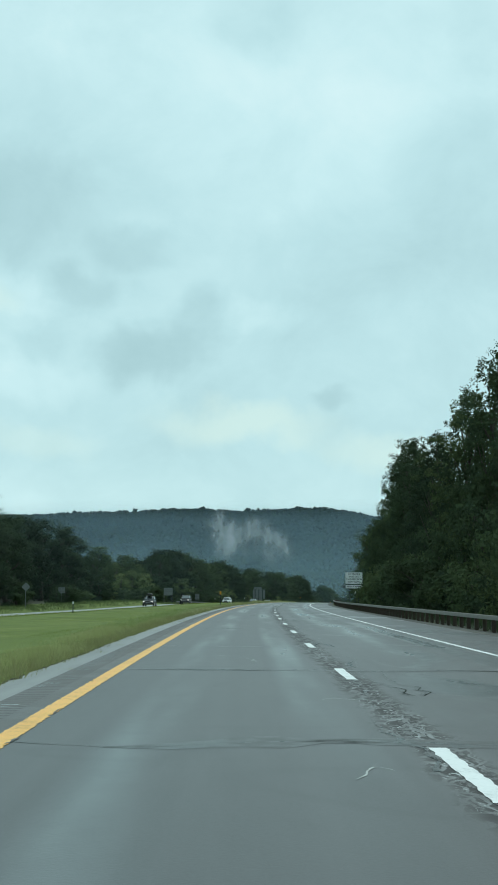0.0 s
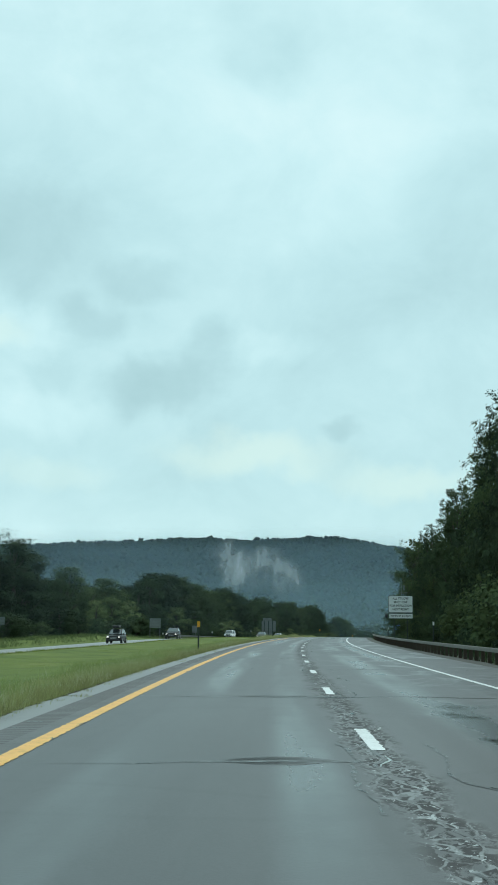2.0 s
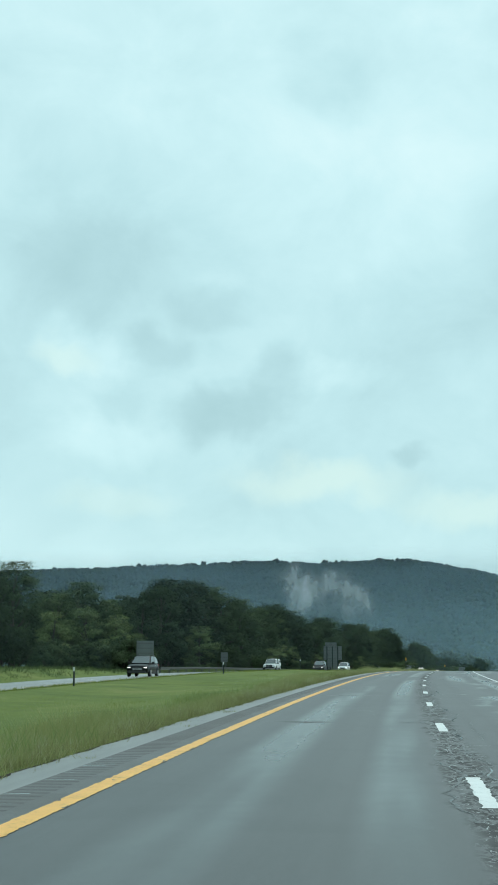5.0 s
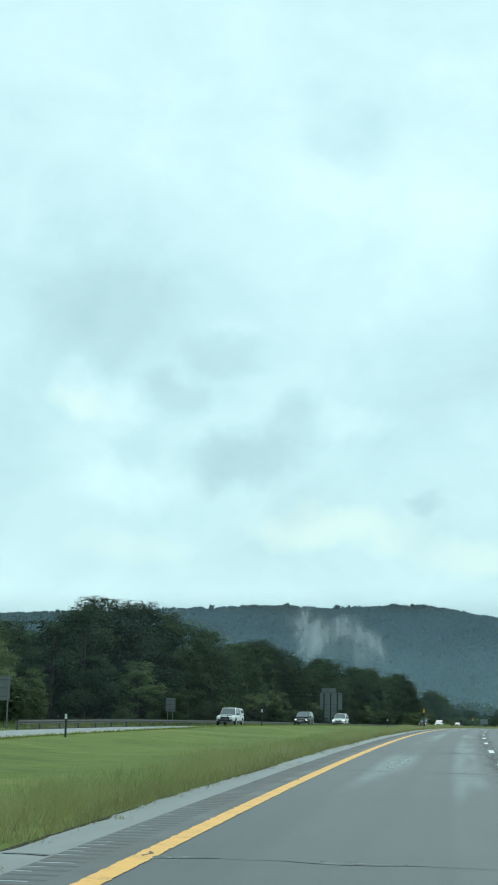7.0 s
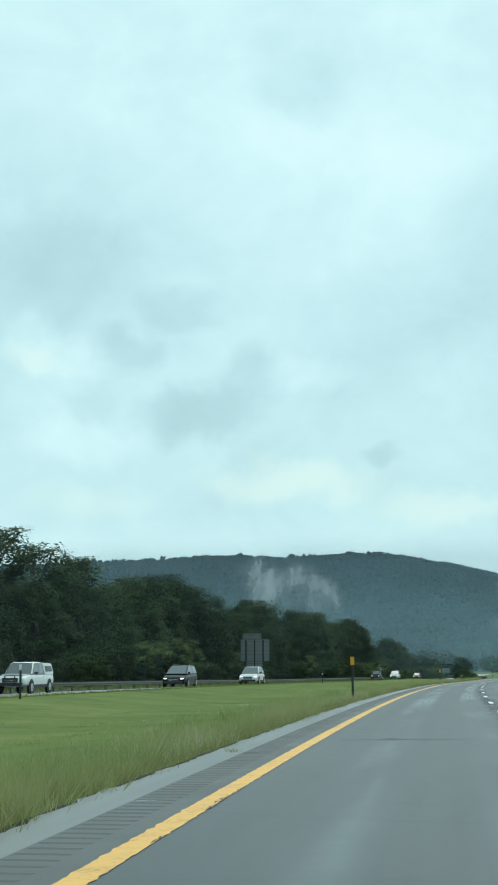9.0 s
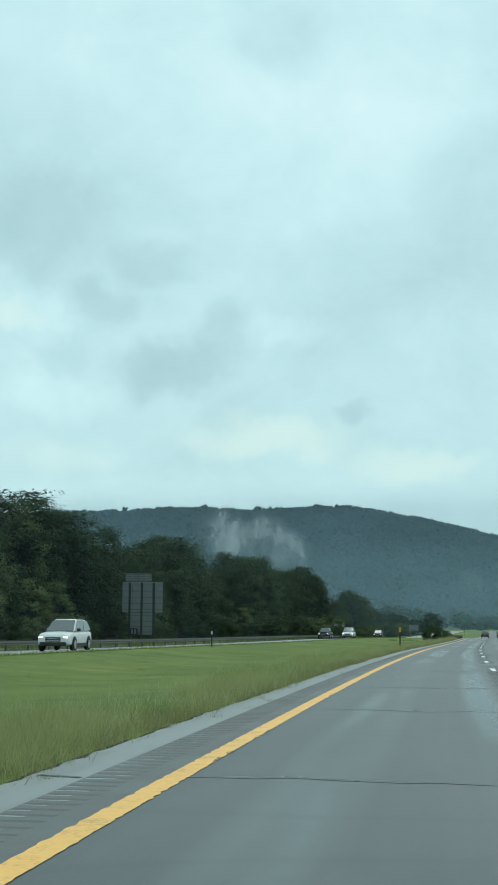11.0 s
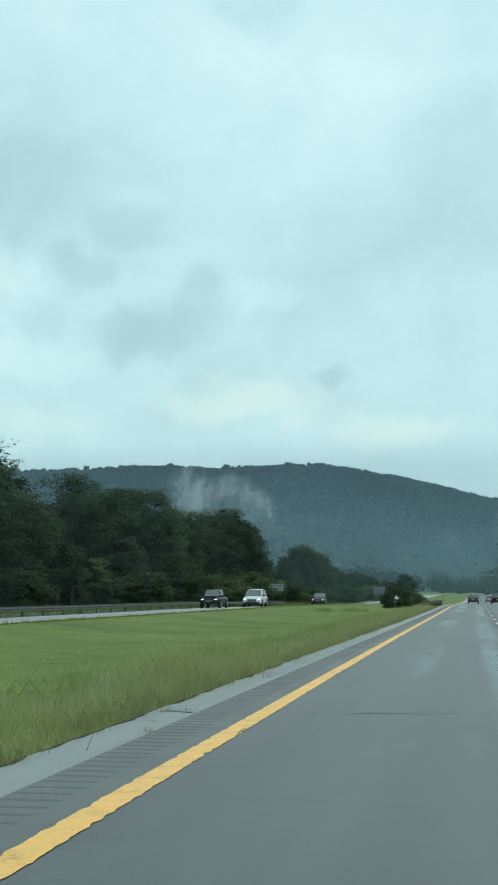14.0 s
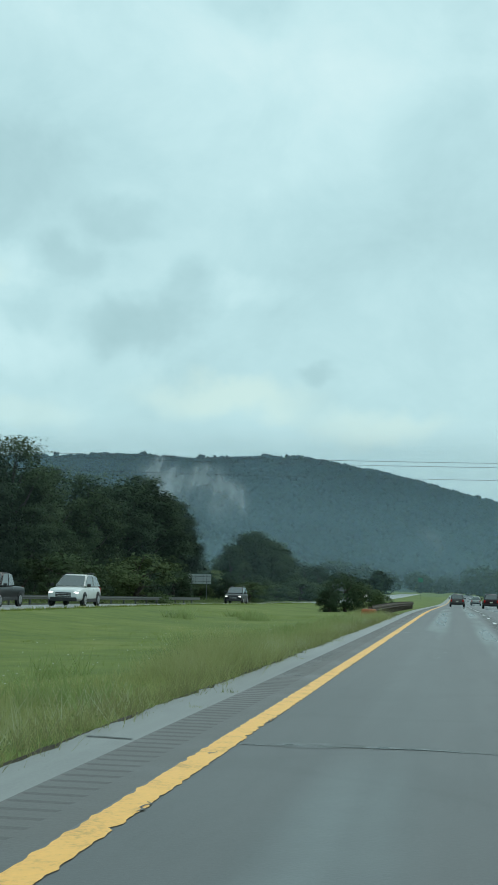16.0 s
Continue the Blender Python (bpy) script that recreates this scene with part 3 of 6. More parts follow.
def build_road():
    s = np.arange(-80, 1300, 4.0)
    road = strip("road", s, -2.12, 7.6, 0.0, M_ROAD, cols=3)
    tagged(road, "damp grey two-lane highway asphalt with cracked joints", "road", kind="structure")
    s2 = np.arange(-40, 720, 0.3)
    edge = -3.25 + wobble(s2, 0.10, 0.12) + wobble(s2, 0.06, 0.6, 2.0) + wobble(s2, 0.09, 1.9, 5.0)
    sh = strip("shoulder", s2, edge, -2.75, -0.012, M_SHOULDER, cols=1)
    tagged(sh, "narrow weathered asphalt shoulder with cracks and weeds", "road shoulder", kind="structure")
    far = strip("shoulder", np.arange(720, 1300, 20.0), -3.3, -2.12, -0.012, M_SHOULDER)
    tagged(far, "distant weathered asphalt shoulder", "road shoulder", kind="structure")
    # milled rumble strip: real grooves across the shoulder
    step = 0.30
    k = np.arange(int(760 / step))
    s0 = -40 + k * step
    prof = np.stack([s0, s0 + 0.12, s0 + 0.15, s0 + 0.27], 1).ravel()
    dip = np.tile([-0.005, -0.005, -0.014, -0.014], len(k))
    n = len(prof)
    lat = np.array([-2.75, -2.72, -2.36, -2.33, -2.12])
    ss = np.repeat(prof[:, None], 5, 1)
    edge_h = np.full(n, -0.006)
    hh = np.stack([edge_h, dip, dip, edge_h, np.full(n, -0.002)], 1)
    v = spots(ss, np.broadcast_to(lat, ss.shape), hh).reshape(-1, 3)
    faces = [(i * 5 + j, i * 5 + j + 1, (i + 1) * 5 + j + 1, (i + 1) * 5 + j) for i in range(n - 1) for j in range(4)]
    rs = mesh_object("rumble_strip", v, faces, M_RUMBLE)
    tagged(rs, "milled rumble strip grooves along the dark shoulder edge", "rumble strip", kind="stuff")
    # water standing in the outer ends of the grooves
    r = np.random.default_rng(4)
    full = np.array([noise.noise((q * 0.06, 2.0, 0.0)) for q in s0]) + r.normal(0, 0.16, len(k)) > 0.10
    g = s0[full] + 0.145
    n = len(g)
    end = -2.72 + r.uniform(0.10, 0.34, n)
    wide = r.uniform(0.025, 0.06, n)
    sq = np.stack([g, g, g + wide, g + wide], 1)
    lq = np.stack([np.full(n, -2.74), end, end - 0.02, np.full(n, -2.73)], 1)
    pools = mesh_object("groove_water", spots(sq, lq, np.full(sq.shape, -0.004)).reshape(-1, 3), np.arange(n * 4).reshape(n, 4).tolist(), M_WATER)
    tagged(pools, "rain water standing in the rumble grooves", "water", kind="stuff")
    opp = strip("road_opposite", np.arange(-80, 1300, 6.0), -30.2, -19.2, 0.0, M_OPP, cols=3, base=opposite)
    tagged(opp, "pale damp opposite carriageway asphalt", "road", kind="structure")
    s3 = np.arange(-40, 720, 0.3)
    # brown soil strip, its dark colour including the shadow line below the grass
    bare = strip("verge_dirt", s3, -3.33 + wobble(s3, 0.05, 0.5, 8.0) + wobble(s3, 0.04, 1.9, 6.0), -3.22, 0.02, M_SOIL, cols=4, base=terrain)
    tagged(bare, "bare brown soil with a painted shadow line along the broken pavement edge", "verge", kind="structure")
    rsh = strip("verge_gravel", np.arange(-80, 420, 2.0), 7.6, 8.35 + wobble(np.arange(-80, 420, 2.0), 0.2, 0.2), -0.015, M_DIRT)
    tagged(rsh, "worn gravelly edge under the guard rail", "verge", kind="structure")
    # ground sheets of litter, with tree shade put into their dark colour
    for name, s0, s1, l0, l1, lab in (("undergrowth", -60, 300, 8.6, 58, "leaf litter darkened with painted shade under the roadside trees"), ("undergrowth", 130, 336, -112, -42.5, "leaf litter darkened with painted shade under the wood"), ("undergrowth", 336, 1250, -112, -31.2, "weedy litter darkened with painted shade between the rail and the wood")):
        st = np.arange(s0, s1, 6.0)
        uw = strip(name, st, l0 + wobble(st, 5.0 if l0 < -50 else 0.5, 0.05), l1 + wobble(st, 5.0 if l0 > 0 else 0.8, 0.05, 3), 0.03, M_LITTER_SHADE, cols=16, base=terrain)
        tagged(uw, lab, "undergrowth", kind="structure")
    return road, opp


ROAD, OPP = build_road()
build_ground()


def paint_line(name, s0, s1, l0, l1, mat, parent, label, base=None, ragged=0.02, step=0.35, seed=0.0):
    s = np.arange(s0, s1, step)
    chip = np.clip(wobble(s, 1.0, 6.3, seed + 9) + wobble(s, 0.8, 0.31, seed + 5) - 0.35, 0, 1) * 0.08
    a = l0 + wobble(s, ragged, 5.3, seed)
    b = l1 + wobble(s, ragged, 6.9, seed + 3) - chip
    ob = strip(name, s, a, np.maximum(b, a + 0.02), 0.005, mat, parent, base=base)
    ob["label"] = label
    return ob


paint_line("edge_line", -60, 720, -2.10, -1.90, M_YELLOW, ROAD, "chipped yellow edge line", ragged=0.026, step=0.07)
paint_line("edge_line", 720, 1290, -2.10, -1.90, M_YELLOW, ROAD, "distant yellow edge line", step=10)
paint_line("edge_line", -60, 420, 5.18, 5.31, M_WHITE, ROAD, "white edge line", ragged=0.01, seed=20)
paint_line("edge_line", 420, 1290, 5.18, 5.31, M_WHITE, ROAD, "distant white edge line", step=10)
paint_line("edge_line", -60, 1290, -20.32, -20.18, M_YELLOW, OPP, "yellow edge line", base=opposite, step=4)
paint_line("edge_line", -60, 1290, -27.6, -27.46, M_WHITE, OPP, "white edge line", base=opposite, step=4)


def lane_dashes():
    for n in range(-4, 95):
        end = -0.458 + 12.19 * n
        near = -10 < end < 700
        s = np.arange(end - 3.05, end + 0.01, 0.06 if near else 1.5)
        a = 1.535 + wobble(s, 0.022, 5.6, n * 1.7)
        b = 1.69 + wobble(s, 0.028, 6.9, n * 1.7 + 40)
        strip("lane_dash", s, a, np.maximum(b, a + 0.03), 0.005, M_WHITE, ROAD)
        so = end + 4.0
        strip("lane_dash", np.array([so, so + 1.5, so + 3.05]), -23.92, -23.78, 0.005, M_WHITE, OPP, base=opposite)


lane_dashes()


def ribbon(points, widths, lift, mat, parent, name):
    """A thin irregular ribbon on the pavement through (s, l) points."""
    pts = np.array(points)
    d = np.gradient(pts, axis=0)
    d /= np.linalg.norm(d, axis=1)[:, None] + 1e-9
    nrm = np.stack([-d[:, 1], d[:, 0]], 1)
    w = np.asarray(widths)[:, None] / 2
    a, b = pts + nrm * w, pts - nrm * w
    v = np.concatenate([spots(a[:, 0], a[:, 1], lift), spots(b[:, 0], b[:, 1], lift)])
    n = len(pts)
    faces = [(i, i + 1, n + i + 1, n + i) for i in range(n - 1)]
    return mesh_object(name, v, faces, mat, parent)


def road_damage():
    """Sealed cracks across the lanes, cracks along the joint, pale scrapes."""
    r = np.random.default_rng(3)
    s = -6.0
    while s < 640:
        full = r.random() < 0.55
        l0, l1 = (-2.1, 7.4) if full else ((-2.0, 1.7) if r.random() < 0.6 else (1.5, 7.0))
        l = np.arange(l0, l1, 0.25)
        line = s + wobble(l, 0.5, 0.5, s) + wobble(l, 0.12, 2.5, s + 4)
        ribbon(np.stack([line, l], 1), np.clip(0.04 + 0.10 * r.random() ** 2 + wobble(l, 0.30, 1.1, s + 8), 0.016, 0.3), 0.003, M_TAR, ROAD, "crack")
        # damp dark stains along stretches of the crack
        for _ in range(int(r.integers(1, 4))):
            m = int(r.integers(5, max(6, len(l) // 2)))
            k = int(r.integers(0, len(l) - m))
            ribbon(np.stack([line[k:k + m], l[k:k + m]], 1), (0.15 + r.uniform(0.2, 0.6) * np.abs(1 + wobble(l[k:k + m], 1.0, 2.1, s + 6))) * np.sin(np.linspace(0.06, np.pi - 0.06, m)), 0.002, M_DAMP, ROAD, "stain")
        # water lying along stretches of the crack
        for _ in range(int(r.integers(0, 3))):
            m = int(r.integers(4, max(5, len(l) // 2)))
            k = int(r.integers(0, len(l) - m))
            ribbon(np.stack([line[k:k + m] - r.uniform(0.03, 0.12), l[k:k + m]], 1), np.abs(wobble(l[k:k + m], 0.14, 1.7, s + 2)) * np.sin(np.linspace(0, np.pi, m)) + 0.012, 0.0045, M_WATER, ROAD, "crack_water")
        if r.random() < 0.8:
            l = np.arange(-3.2, -2.75, 0.1)
            ribbon(np.stack([s + wobble(l, 0.2, 2.0, s), l], 1), 0.06 + np.abs(wobble(l, 0.14, 2.5, s + 1)), -0.006, M_TAR, ROAD, "crack")
        s += r.uniform(7, 22)
    for _ in range(150):
        s0, l0 = r.uniform(5, 620), r.choice([r.uniform(-1.6, 1.0), r.uniform(1.2, 2.1), r.uniform(2.2, 5)])
        n = int(r.integers(9, 20))
        way = r.normal(0, 0.5) + np.cumsum(r.normal(0, 0.38, n))
        pts = np.cumsum(np.stack([0.085 * np.cos(way), 0.045 * np.sin(way)], 1), 0) + (s0, l0)
        ribbon(pts, r.uniform(0.012, 0.034) * (0.25 + 0.9 * r.random(n)) * np.sin(np.linspace(0.25, np.pi - 0.1, n)), 0.004, M_SCAR, ROAD, "scrape")


road_damage()


def joint_cracks():
    """Long broken cracks wandering along the lane joint."""
    r = np.random.default_rng(31)
    s = -4.0
    while s < 640:
        for _ in range(int(r.integers(1, 4))):
            n = int(r.integers(10, 40))
            q = s + np.arange(n) * 0.22
            base = r.uniform(1.35, 2.25)
            l = base + wobble(q, 0.35, 0.35, base * 9) + wobble(q, 0.10, 2.1, base * 5)
            ribbon(np.stack([q, l], 1), 0.012 + np.abs(wobble(q, 0.09, 1.1, base)), 0.0035, M_TAR, ROAD, "crack")
            if r.random() < 0.6:
                m = n // 3
                ribbon(np.stack([q[:m], l[:m] + 0.05], 1), 0.008 + np.abs(wobble(q[:m], 0.05, 2.3, base + 3)), 0.004, M_WATER, ROAD, "crack_water")
        s += r.uniform(3.0, 8.0)


joint_cracks()


def line_chips():
    """Places where the yellow paint has flaked off and the asphalt shows."""
    r = np.random.default_rng(17)
    for _ in range(170):
        s0, side = r.uniform(2, 600), r.choice((-2.09, -1.91, -2.0), p=(0.3, 0.5, 0.2))
        n = int(r.integers(4, 10))
        pts = np.stack([s0 + np.cumsum(r.uniform(0.02, 0.11, n)), side + r.normal(0, 0.018, n)], 1)
        ribbon(pts, np.concatenate([[0.004], r.uniform(0.010, 0.034, n - 2), [0.004]]), 0.008, M_RUMBLE, ROAD, "paint_chip")


line_chips()


# ---- hills ----
CREST_X = [-1600, -900, -500, -326, -264, -187, -120, -68, -5, 52, 95, 148, 196, 241, 286, 331, 369, 407, 560, 900, 1700]
CREST_Z = [90, 120, 146, 152, 156, 158, 161, 164, 160, 163, 167, 165, 159, 151, 141, 130, 122, 112, 98, 80, 60]
TREE_TOP = 13.0


def hill_height(x, y):
    top = np.interp(x, CREST_X, CREST_Z) - TREE_TOP
    up = np.clip((y - 1620) / (2400 - 1620), 0, 1)
    face = up * up * (3 - 2 * up) * 0.55 + up * 0.45
    back = 1 - 0.25 * np.clip((y - 2400) / 900, 0, 1)
    gully = (np.sin(x * 0.021 + y * 0.004) + 0.6 * np.sin(x * 0.047 - y * 0.006 + 2)) * 5 * up * (1 - up) * 4 * 0.5
    return top * face * back + gully * (y < 2400) - 3


def build_hill():
    x, y = np.arange(-1600, 1701, 30.0), np.arange(1600, 3400, 30.0)
    xx, yy = np.meshgrid(x, y, indexing="ij")
    v = np.stack([xx, yy, hill_height(xx, yy)], -1)
    n, c = xx.shape
    faces = [(i * c + j, (i + 1) * c + j, (i + 1) * c + j + 1, i * c + j + 1) for i in range(n - 1) for j in range(c - 1)]
    ob = mesh_object("hill", v, faces, M_FOREST, smooth=True)
    return tagged(ob, "long wooded ridge closing the far end of the valley", "hill", kind="structure")


build_hill()


def sphere_template():
    bm = bmesh.new()
    bmesh.ops.create_icosphere(bm, subdivisions=1, radius=1.0)
    v = np.array([q.co[:] for q in bm.verts])
    f = np.array([[q.index for q in fc.verts] for fc in bm.faces])
    bm.free()
    return v, f


BALL_V, BALL_F = sphere_template()


def crowns(name, centres, radii, heights, mat, seed):
    """Many small uneven tree crowns in one mesh."""
    r = np.random.default_rng(seed)
    n, k = len(centres), len(BALL_V)
    jit = 1 + r.uniform(-0.42, 0.42, (n, k, 1))
    v = BALL_V[None] * jit * np.stack([radii, radii, heights], -1)[:, None, :] + centres[:, None, :]
    f = BALL_F[None] + (np.arange(n) * k)[:, None, None]
    me = bpy.data.meshes.new(name)
    me.from_pydata(v.reshape(-1, 3), [], f.reshape(-1, 3))
    me.materials.append(mat)
    me.polygons.foreach_set("use_smooth", np.ones(len(me.polygons), bool))
    return new(name, me)


def hill_forest():
    r = np.random.default_rng(11)
    n = 30000
    x = r.uniform(-640, 780, n)
    y = 1640 + 830 * r.random(n) ** 0.85
    rad = r.uniform(2.4, 5.2, n)
    h = rad * r.uniform(0.8, 1.3, n)
    c = np.stack([x, y, hill_height(x, y) + TREE_TOP - h - 4 * r.random(n) ** 2 + 2.0 * np.sin(x * 0.07) * np.sin(y * 0.05)], -1)
    # the skyline: crowns of a few lumps each, some trees taller than the rest
    m = 520
    xs = np.repeat(np.linspace(-640, 800, m) + r.normal(0, 3, m), 4)
    tall = np.repeat(r.uniform(-4.0, 4.0, m) + 1.2 * (r.random(m) > 0.93), 4)
    m *= 4
    rs = r.uniform(1.8, 4.0, m)
    hs = rs * r.uniform(0.7, 1.1, m)
    ys = r.uniform(2370, 2410, m)
    xs = xs + r.normal(0, 2.4, m)
    c2 = np.stack([xs, ys, hill_height(xs, ys) + TREE_TOP - hs + tall - 5.0 * r.random(m)], -1)
    ob = crowns("hill_forest", np.concatenate([c, c2]), np.concatenate([rad, rs]), np.concatenate([h, hs]), M_FOREST, 5)
    tagged(ob, "dense dark green broadleaf forest covering the ridge", "forest", kind="stuff")


hill_forest()


def mist_sheet(eye, x0, x1, z0, z1, label, slant=0.0, mat=M_MIST):
    """A patch of thin mist lying on the wooded slope. x and z are where it would stand 2150 m up the valley, as seen from eye."""
    fx, fz = np.linspace(0, 1, 13), np.linspace(0, 1, 11)
    far = np.arange(1610, 2420, 6.0)
    rows = []
    for u in fx:
        for w in fz:
            z = z0 + (z1 - z0) * w
            x = x0 + (x1 - x0) * u + slant * w
            k = (far - eye[1]) / (2150 - eye[1])
            px, pz = eye[0] + (x - eye[0]) * k, eye[2] + (z - eye[2]) * k
            hit = np.argmax(hill_height(px, far) + TREE_TOP > pz) or len(far) - 1
            rows.append((px[hit], far[hit] - 16, pz[hit]))
    v = np.array(rows).reshape(13, 11, 3)
    # smooth the sheet so that it floats over the crowns
    for _ in range(5):
        v[1:-1, :, 1] = (v[:-2, :, 1] + 2 * v[1:-1, :, 1] + v[2:, :, 1]) / 4
        v[:, 1:-1, 1] = (v[:, :-2, 1] + 2 * v[:, 1:-1, 1] + v[:, 2:, 1]) / 4
    v[..., 1] -= 70
    c = len(fz)
    faces = [(i * c + j, (i + 1) * c + j, (i + 1) * c + j + 1, i * c + j + 1) for i in range(12) for j in range(c - 1)]
    uv = np.stack(np.meshgrid(fx, fz, indexing="ij"), -1).reshape(-1, 2)
    ob = mesh_object("mist", v, faces, mat, smooth=True, uv=uv)
    return tagged(ob, label, "mist", kind="stuff")


def haze_sheet(s, top, mat, half=420):
    """An added tinted sheet across the valley floor that imitates distance haze, bowed along its length."""
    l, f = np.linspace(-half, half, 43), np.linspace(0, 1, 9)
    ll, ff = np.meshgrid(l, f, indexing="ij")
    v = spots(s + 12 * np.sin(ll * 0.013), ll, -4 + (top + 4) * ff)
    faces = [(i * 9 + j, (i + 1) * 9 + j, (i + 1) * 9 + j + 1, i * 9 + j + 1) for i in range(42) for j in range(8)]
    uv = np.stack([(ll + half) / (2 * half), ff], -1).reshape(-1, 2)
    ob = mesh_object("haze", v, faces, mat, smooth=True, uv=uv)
    tagged(ob, "see-through blue-grey sheet painted as distance haze over the valley floor", "haze", kind="stuff")


# distance haze painted on three upright sheets, the last before the ridge
haze_sheet(775, 34, M_VEIL)
haze_sheet(1180, 75, M_VEIL_FAR)
haze_sheet(1540, 215, M_VEIL_HILL, 1500)


def wood_lift_sheet():
    """An added pale sheet along the front of the wood; it lifts the dark tones like glare."""
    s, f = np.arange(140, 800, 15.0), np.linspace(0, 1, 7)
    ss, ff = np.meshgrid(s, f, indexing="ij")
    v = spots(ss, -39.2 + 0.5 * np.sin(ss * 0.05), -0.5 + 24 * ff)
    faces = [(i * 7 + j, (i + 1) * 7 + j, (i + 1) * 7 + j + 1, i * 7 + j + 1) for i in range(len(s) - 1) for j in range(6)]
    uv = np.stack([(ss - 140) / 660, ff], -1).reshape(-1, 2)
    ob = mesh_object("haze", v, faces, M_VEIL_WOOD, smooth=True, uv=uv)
    tagged(ob, "thin pale sheet added to lift the dark tones along the front of the wood", "haze", kind="stuff")


wood_lift_sheet()
WISP = "white wisps of mist rising from the wooded slope"
START, LATE = (0, 0, 1.3), (43, 528, 1.0)
for x0, x1, z0, z1, slant in ((-62, 48, 40, 160, -22), (14, 118, 30, 150, -52)):
    mist_sheet(START, x0, x1, z0, z1, WISP, slant)
for x0, x1, z0, z1, slant in ((256, 308, 20, 80, -34),):
    mist_sheet(LATE, x0, x1, z0, z1, "faint wisp of mist low on the wooded slope", slant, M_MIST_FAINT)


# ---- trees ----
LEAF = np.array([[0, -0.6, 0], [0.40, -0.05, 0.10], [0.02, 0.62, -0.04], [-0.38, 0.08, 0.10]])


def leaf_mesh(name, pos, out, size, mat, parent, seed):
    """Leaf sprays: small folded blades, each facing roughly outwards."""
    r = np.random.default_rng(seed)
    n = len(pos)
    nrm = out + r.normal(0, 0.34, (n, 3))
    nrm /= np.linalg.norm(nrm, axis=1)[:, None]
    u = np.cross(nrm, r.normal(0, 1, (n, 3)))
    u /= np.linalg.norm(u, axis=1)[:, None]
    w = np.cross(nrm, u)
    fan = LEAF[None] * (1 + r.uniform(-0.4, 0.4, (n, 4, 1)))
    v = pos[:, None] + size[:, None, None] * (fan[..., :1] * u[:, None] + fan[..., 1:2] * w[:, None] + fan[..., 2:] * nrm[:, None])
    v, f = v.reshape(-1, 3).tolist(), np.arange(n * 4).reshape(n, 4).tolist()
    me = bpy.data.meshes.new(name)
    me.from_pydata(v, [], f)
    me.materials.append(mat)
    ob = new(name, me)
    ob.parent = parent
    return ob


def make_tree(name, seed, height, spread, clear, mat, leaves, label, leaf=0.55, lean=0.0, spiky=0.0, taper=False):
    """A broadleaf tree: tapered trunk, limbs, and a crown of leaf clusters gathered in boughs."""
    r = np.random.default_rng(seed)
    root = new(name)
    root.empty_display_size = 0.5
    tagged(root, label, "tree" if height > 5 else "shrub")
    verts, faces = [], []

    def put(points, radii, sides=6):
        a, b = tube_arrays(points, radii, sides)
        k = len(verts)
        verts.extend(a)
        faces.extend([tuple(i + k for i in fc) for fc in b])

    top = height * 0.86
    trunk = [Vector((lean * (q ** 2) * height + r.normal(0, 0.12), r.normal(0, 0.12), q * top)) for q in np.linspace(0, 1, 6)]
    trunk[0] = Vector((0, 0, -0.25))
    base = 0.02 * height + 0.05
    put(trunk, [base * 1.35, base, base * 0.8, base * 0.6, base * 0.4, base * 0.15], 8)
    pos, out, bulk = [], [], []
    boughs = int(16 + height * 1.1)
    for i in range(boughs):
        f = (i + 0.5) / boughs
        z = height * (clear + (1 - clear) * f)
        # widest at a third of the crown, narrowing to the top
        prof = math.sin(math.pi * min(1.0, 0.18 + 0.80 * f)) ** 0.7
        if taper:
            prof = min(1.0, 0.65 + 2.5 * f) * (1 - f) ** 0.7 + 0.10
        rad = spread * prof * r.uniform(0.55, 1.0 + 0.35 * taper)
        a = i * 2.399 + r.normal(0, 0.5)
        tip = Vector((rad * math.cos(a) * 0.72 + lean * f * f * height, rad * math.sin(a) * 0.72, z + r.normal(0, 0.3)))
        start = Vector(trunk[min(4, int(f * 5))])
        midp = (start + tip) / 2 + Vector((0, 0, -0.04 * height + r.normal(0, 0.2)))
        put([start, midp, tip], [base * 0.35, base * 0.2, base * 0.05], 5)
        n = int(leaves / boughs * (0.6 + 0.8 * prof))
        size = np.array([1.0, 1.0, 0.70 + spiky]) * spread * r.uniform(0.26, 0.40) * (0.55 + 0.45 * prof if taper else 1.0)
        # each bough carries a handful of leafy sprays; a tenth of the leaves fill its inside
        sprays = int(r.integers(7, 12))
        c = r.normal(0, 1, (sprays, 3)) + np.array([0.5 * math.cos(a), 0.5 * math.sin(a), 0.25])
        c /= np.linalg.norm(c, axis=1)[:, None]
        reach = r.uniform(0.45, 1.05, (sprays, 1)) + (0.65 * taper) * (r.random((sprays, 1)) < 0.3)
        pick = r.integers(0, sprays, n)
        loose = np.clip(r.normal(0, 1, (n, 3)), -1.8, 1.8)
        inside = r.random(n) < 0.22
        d = c[pick]
        p = np.array(tip) + np.where(inside[:, None], 0.36 * loose, d * reach[pick] + loose * (np.array([0.15, 0.15, 0.11]) if taper else np.array([0.22, 0.22, 0.15]))) * size
        keep = p[:, 2] < height * 1.02
        p = p[keep]
        pos.append(p)
        bulk.append(np.where(inside[keep], 1.8, 1.0))
        q = p - np.array([0, 0, height * 0.45])
        q /= np.linalg.norm(q, axis=1)[:, None] + 1e-6
        out.append(q * 0.5 + d[keep] * 0.35 + 0.15 * loose[keep] + np.array([0, 0, 0.35]))
    pos, out = np.concatenate(pos), np.concatenate(out)
    size = leaf * r.uniform(0.6, 1.3, len(pos)) * np.concatenate(bulk)
    mesh_object("trunk", [q[:] for q in verts], faces, M_BARK, root, smooth=True)
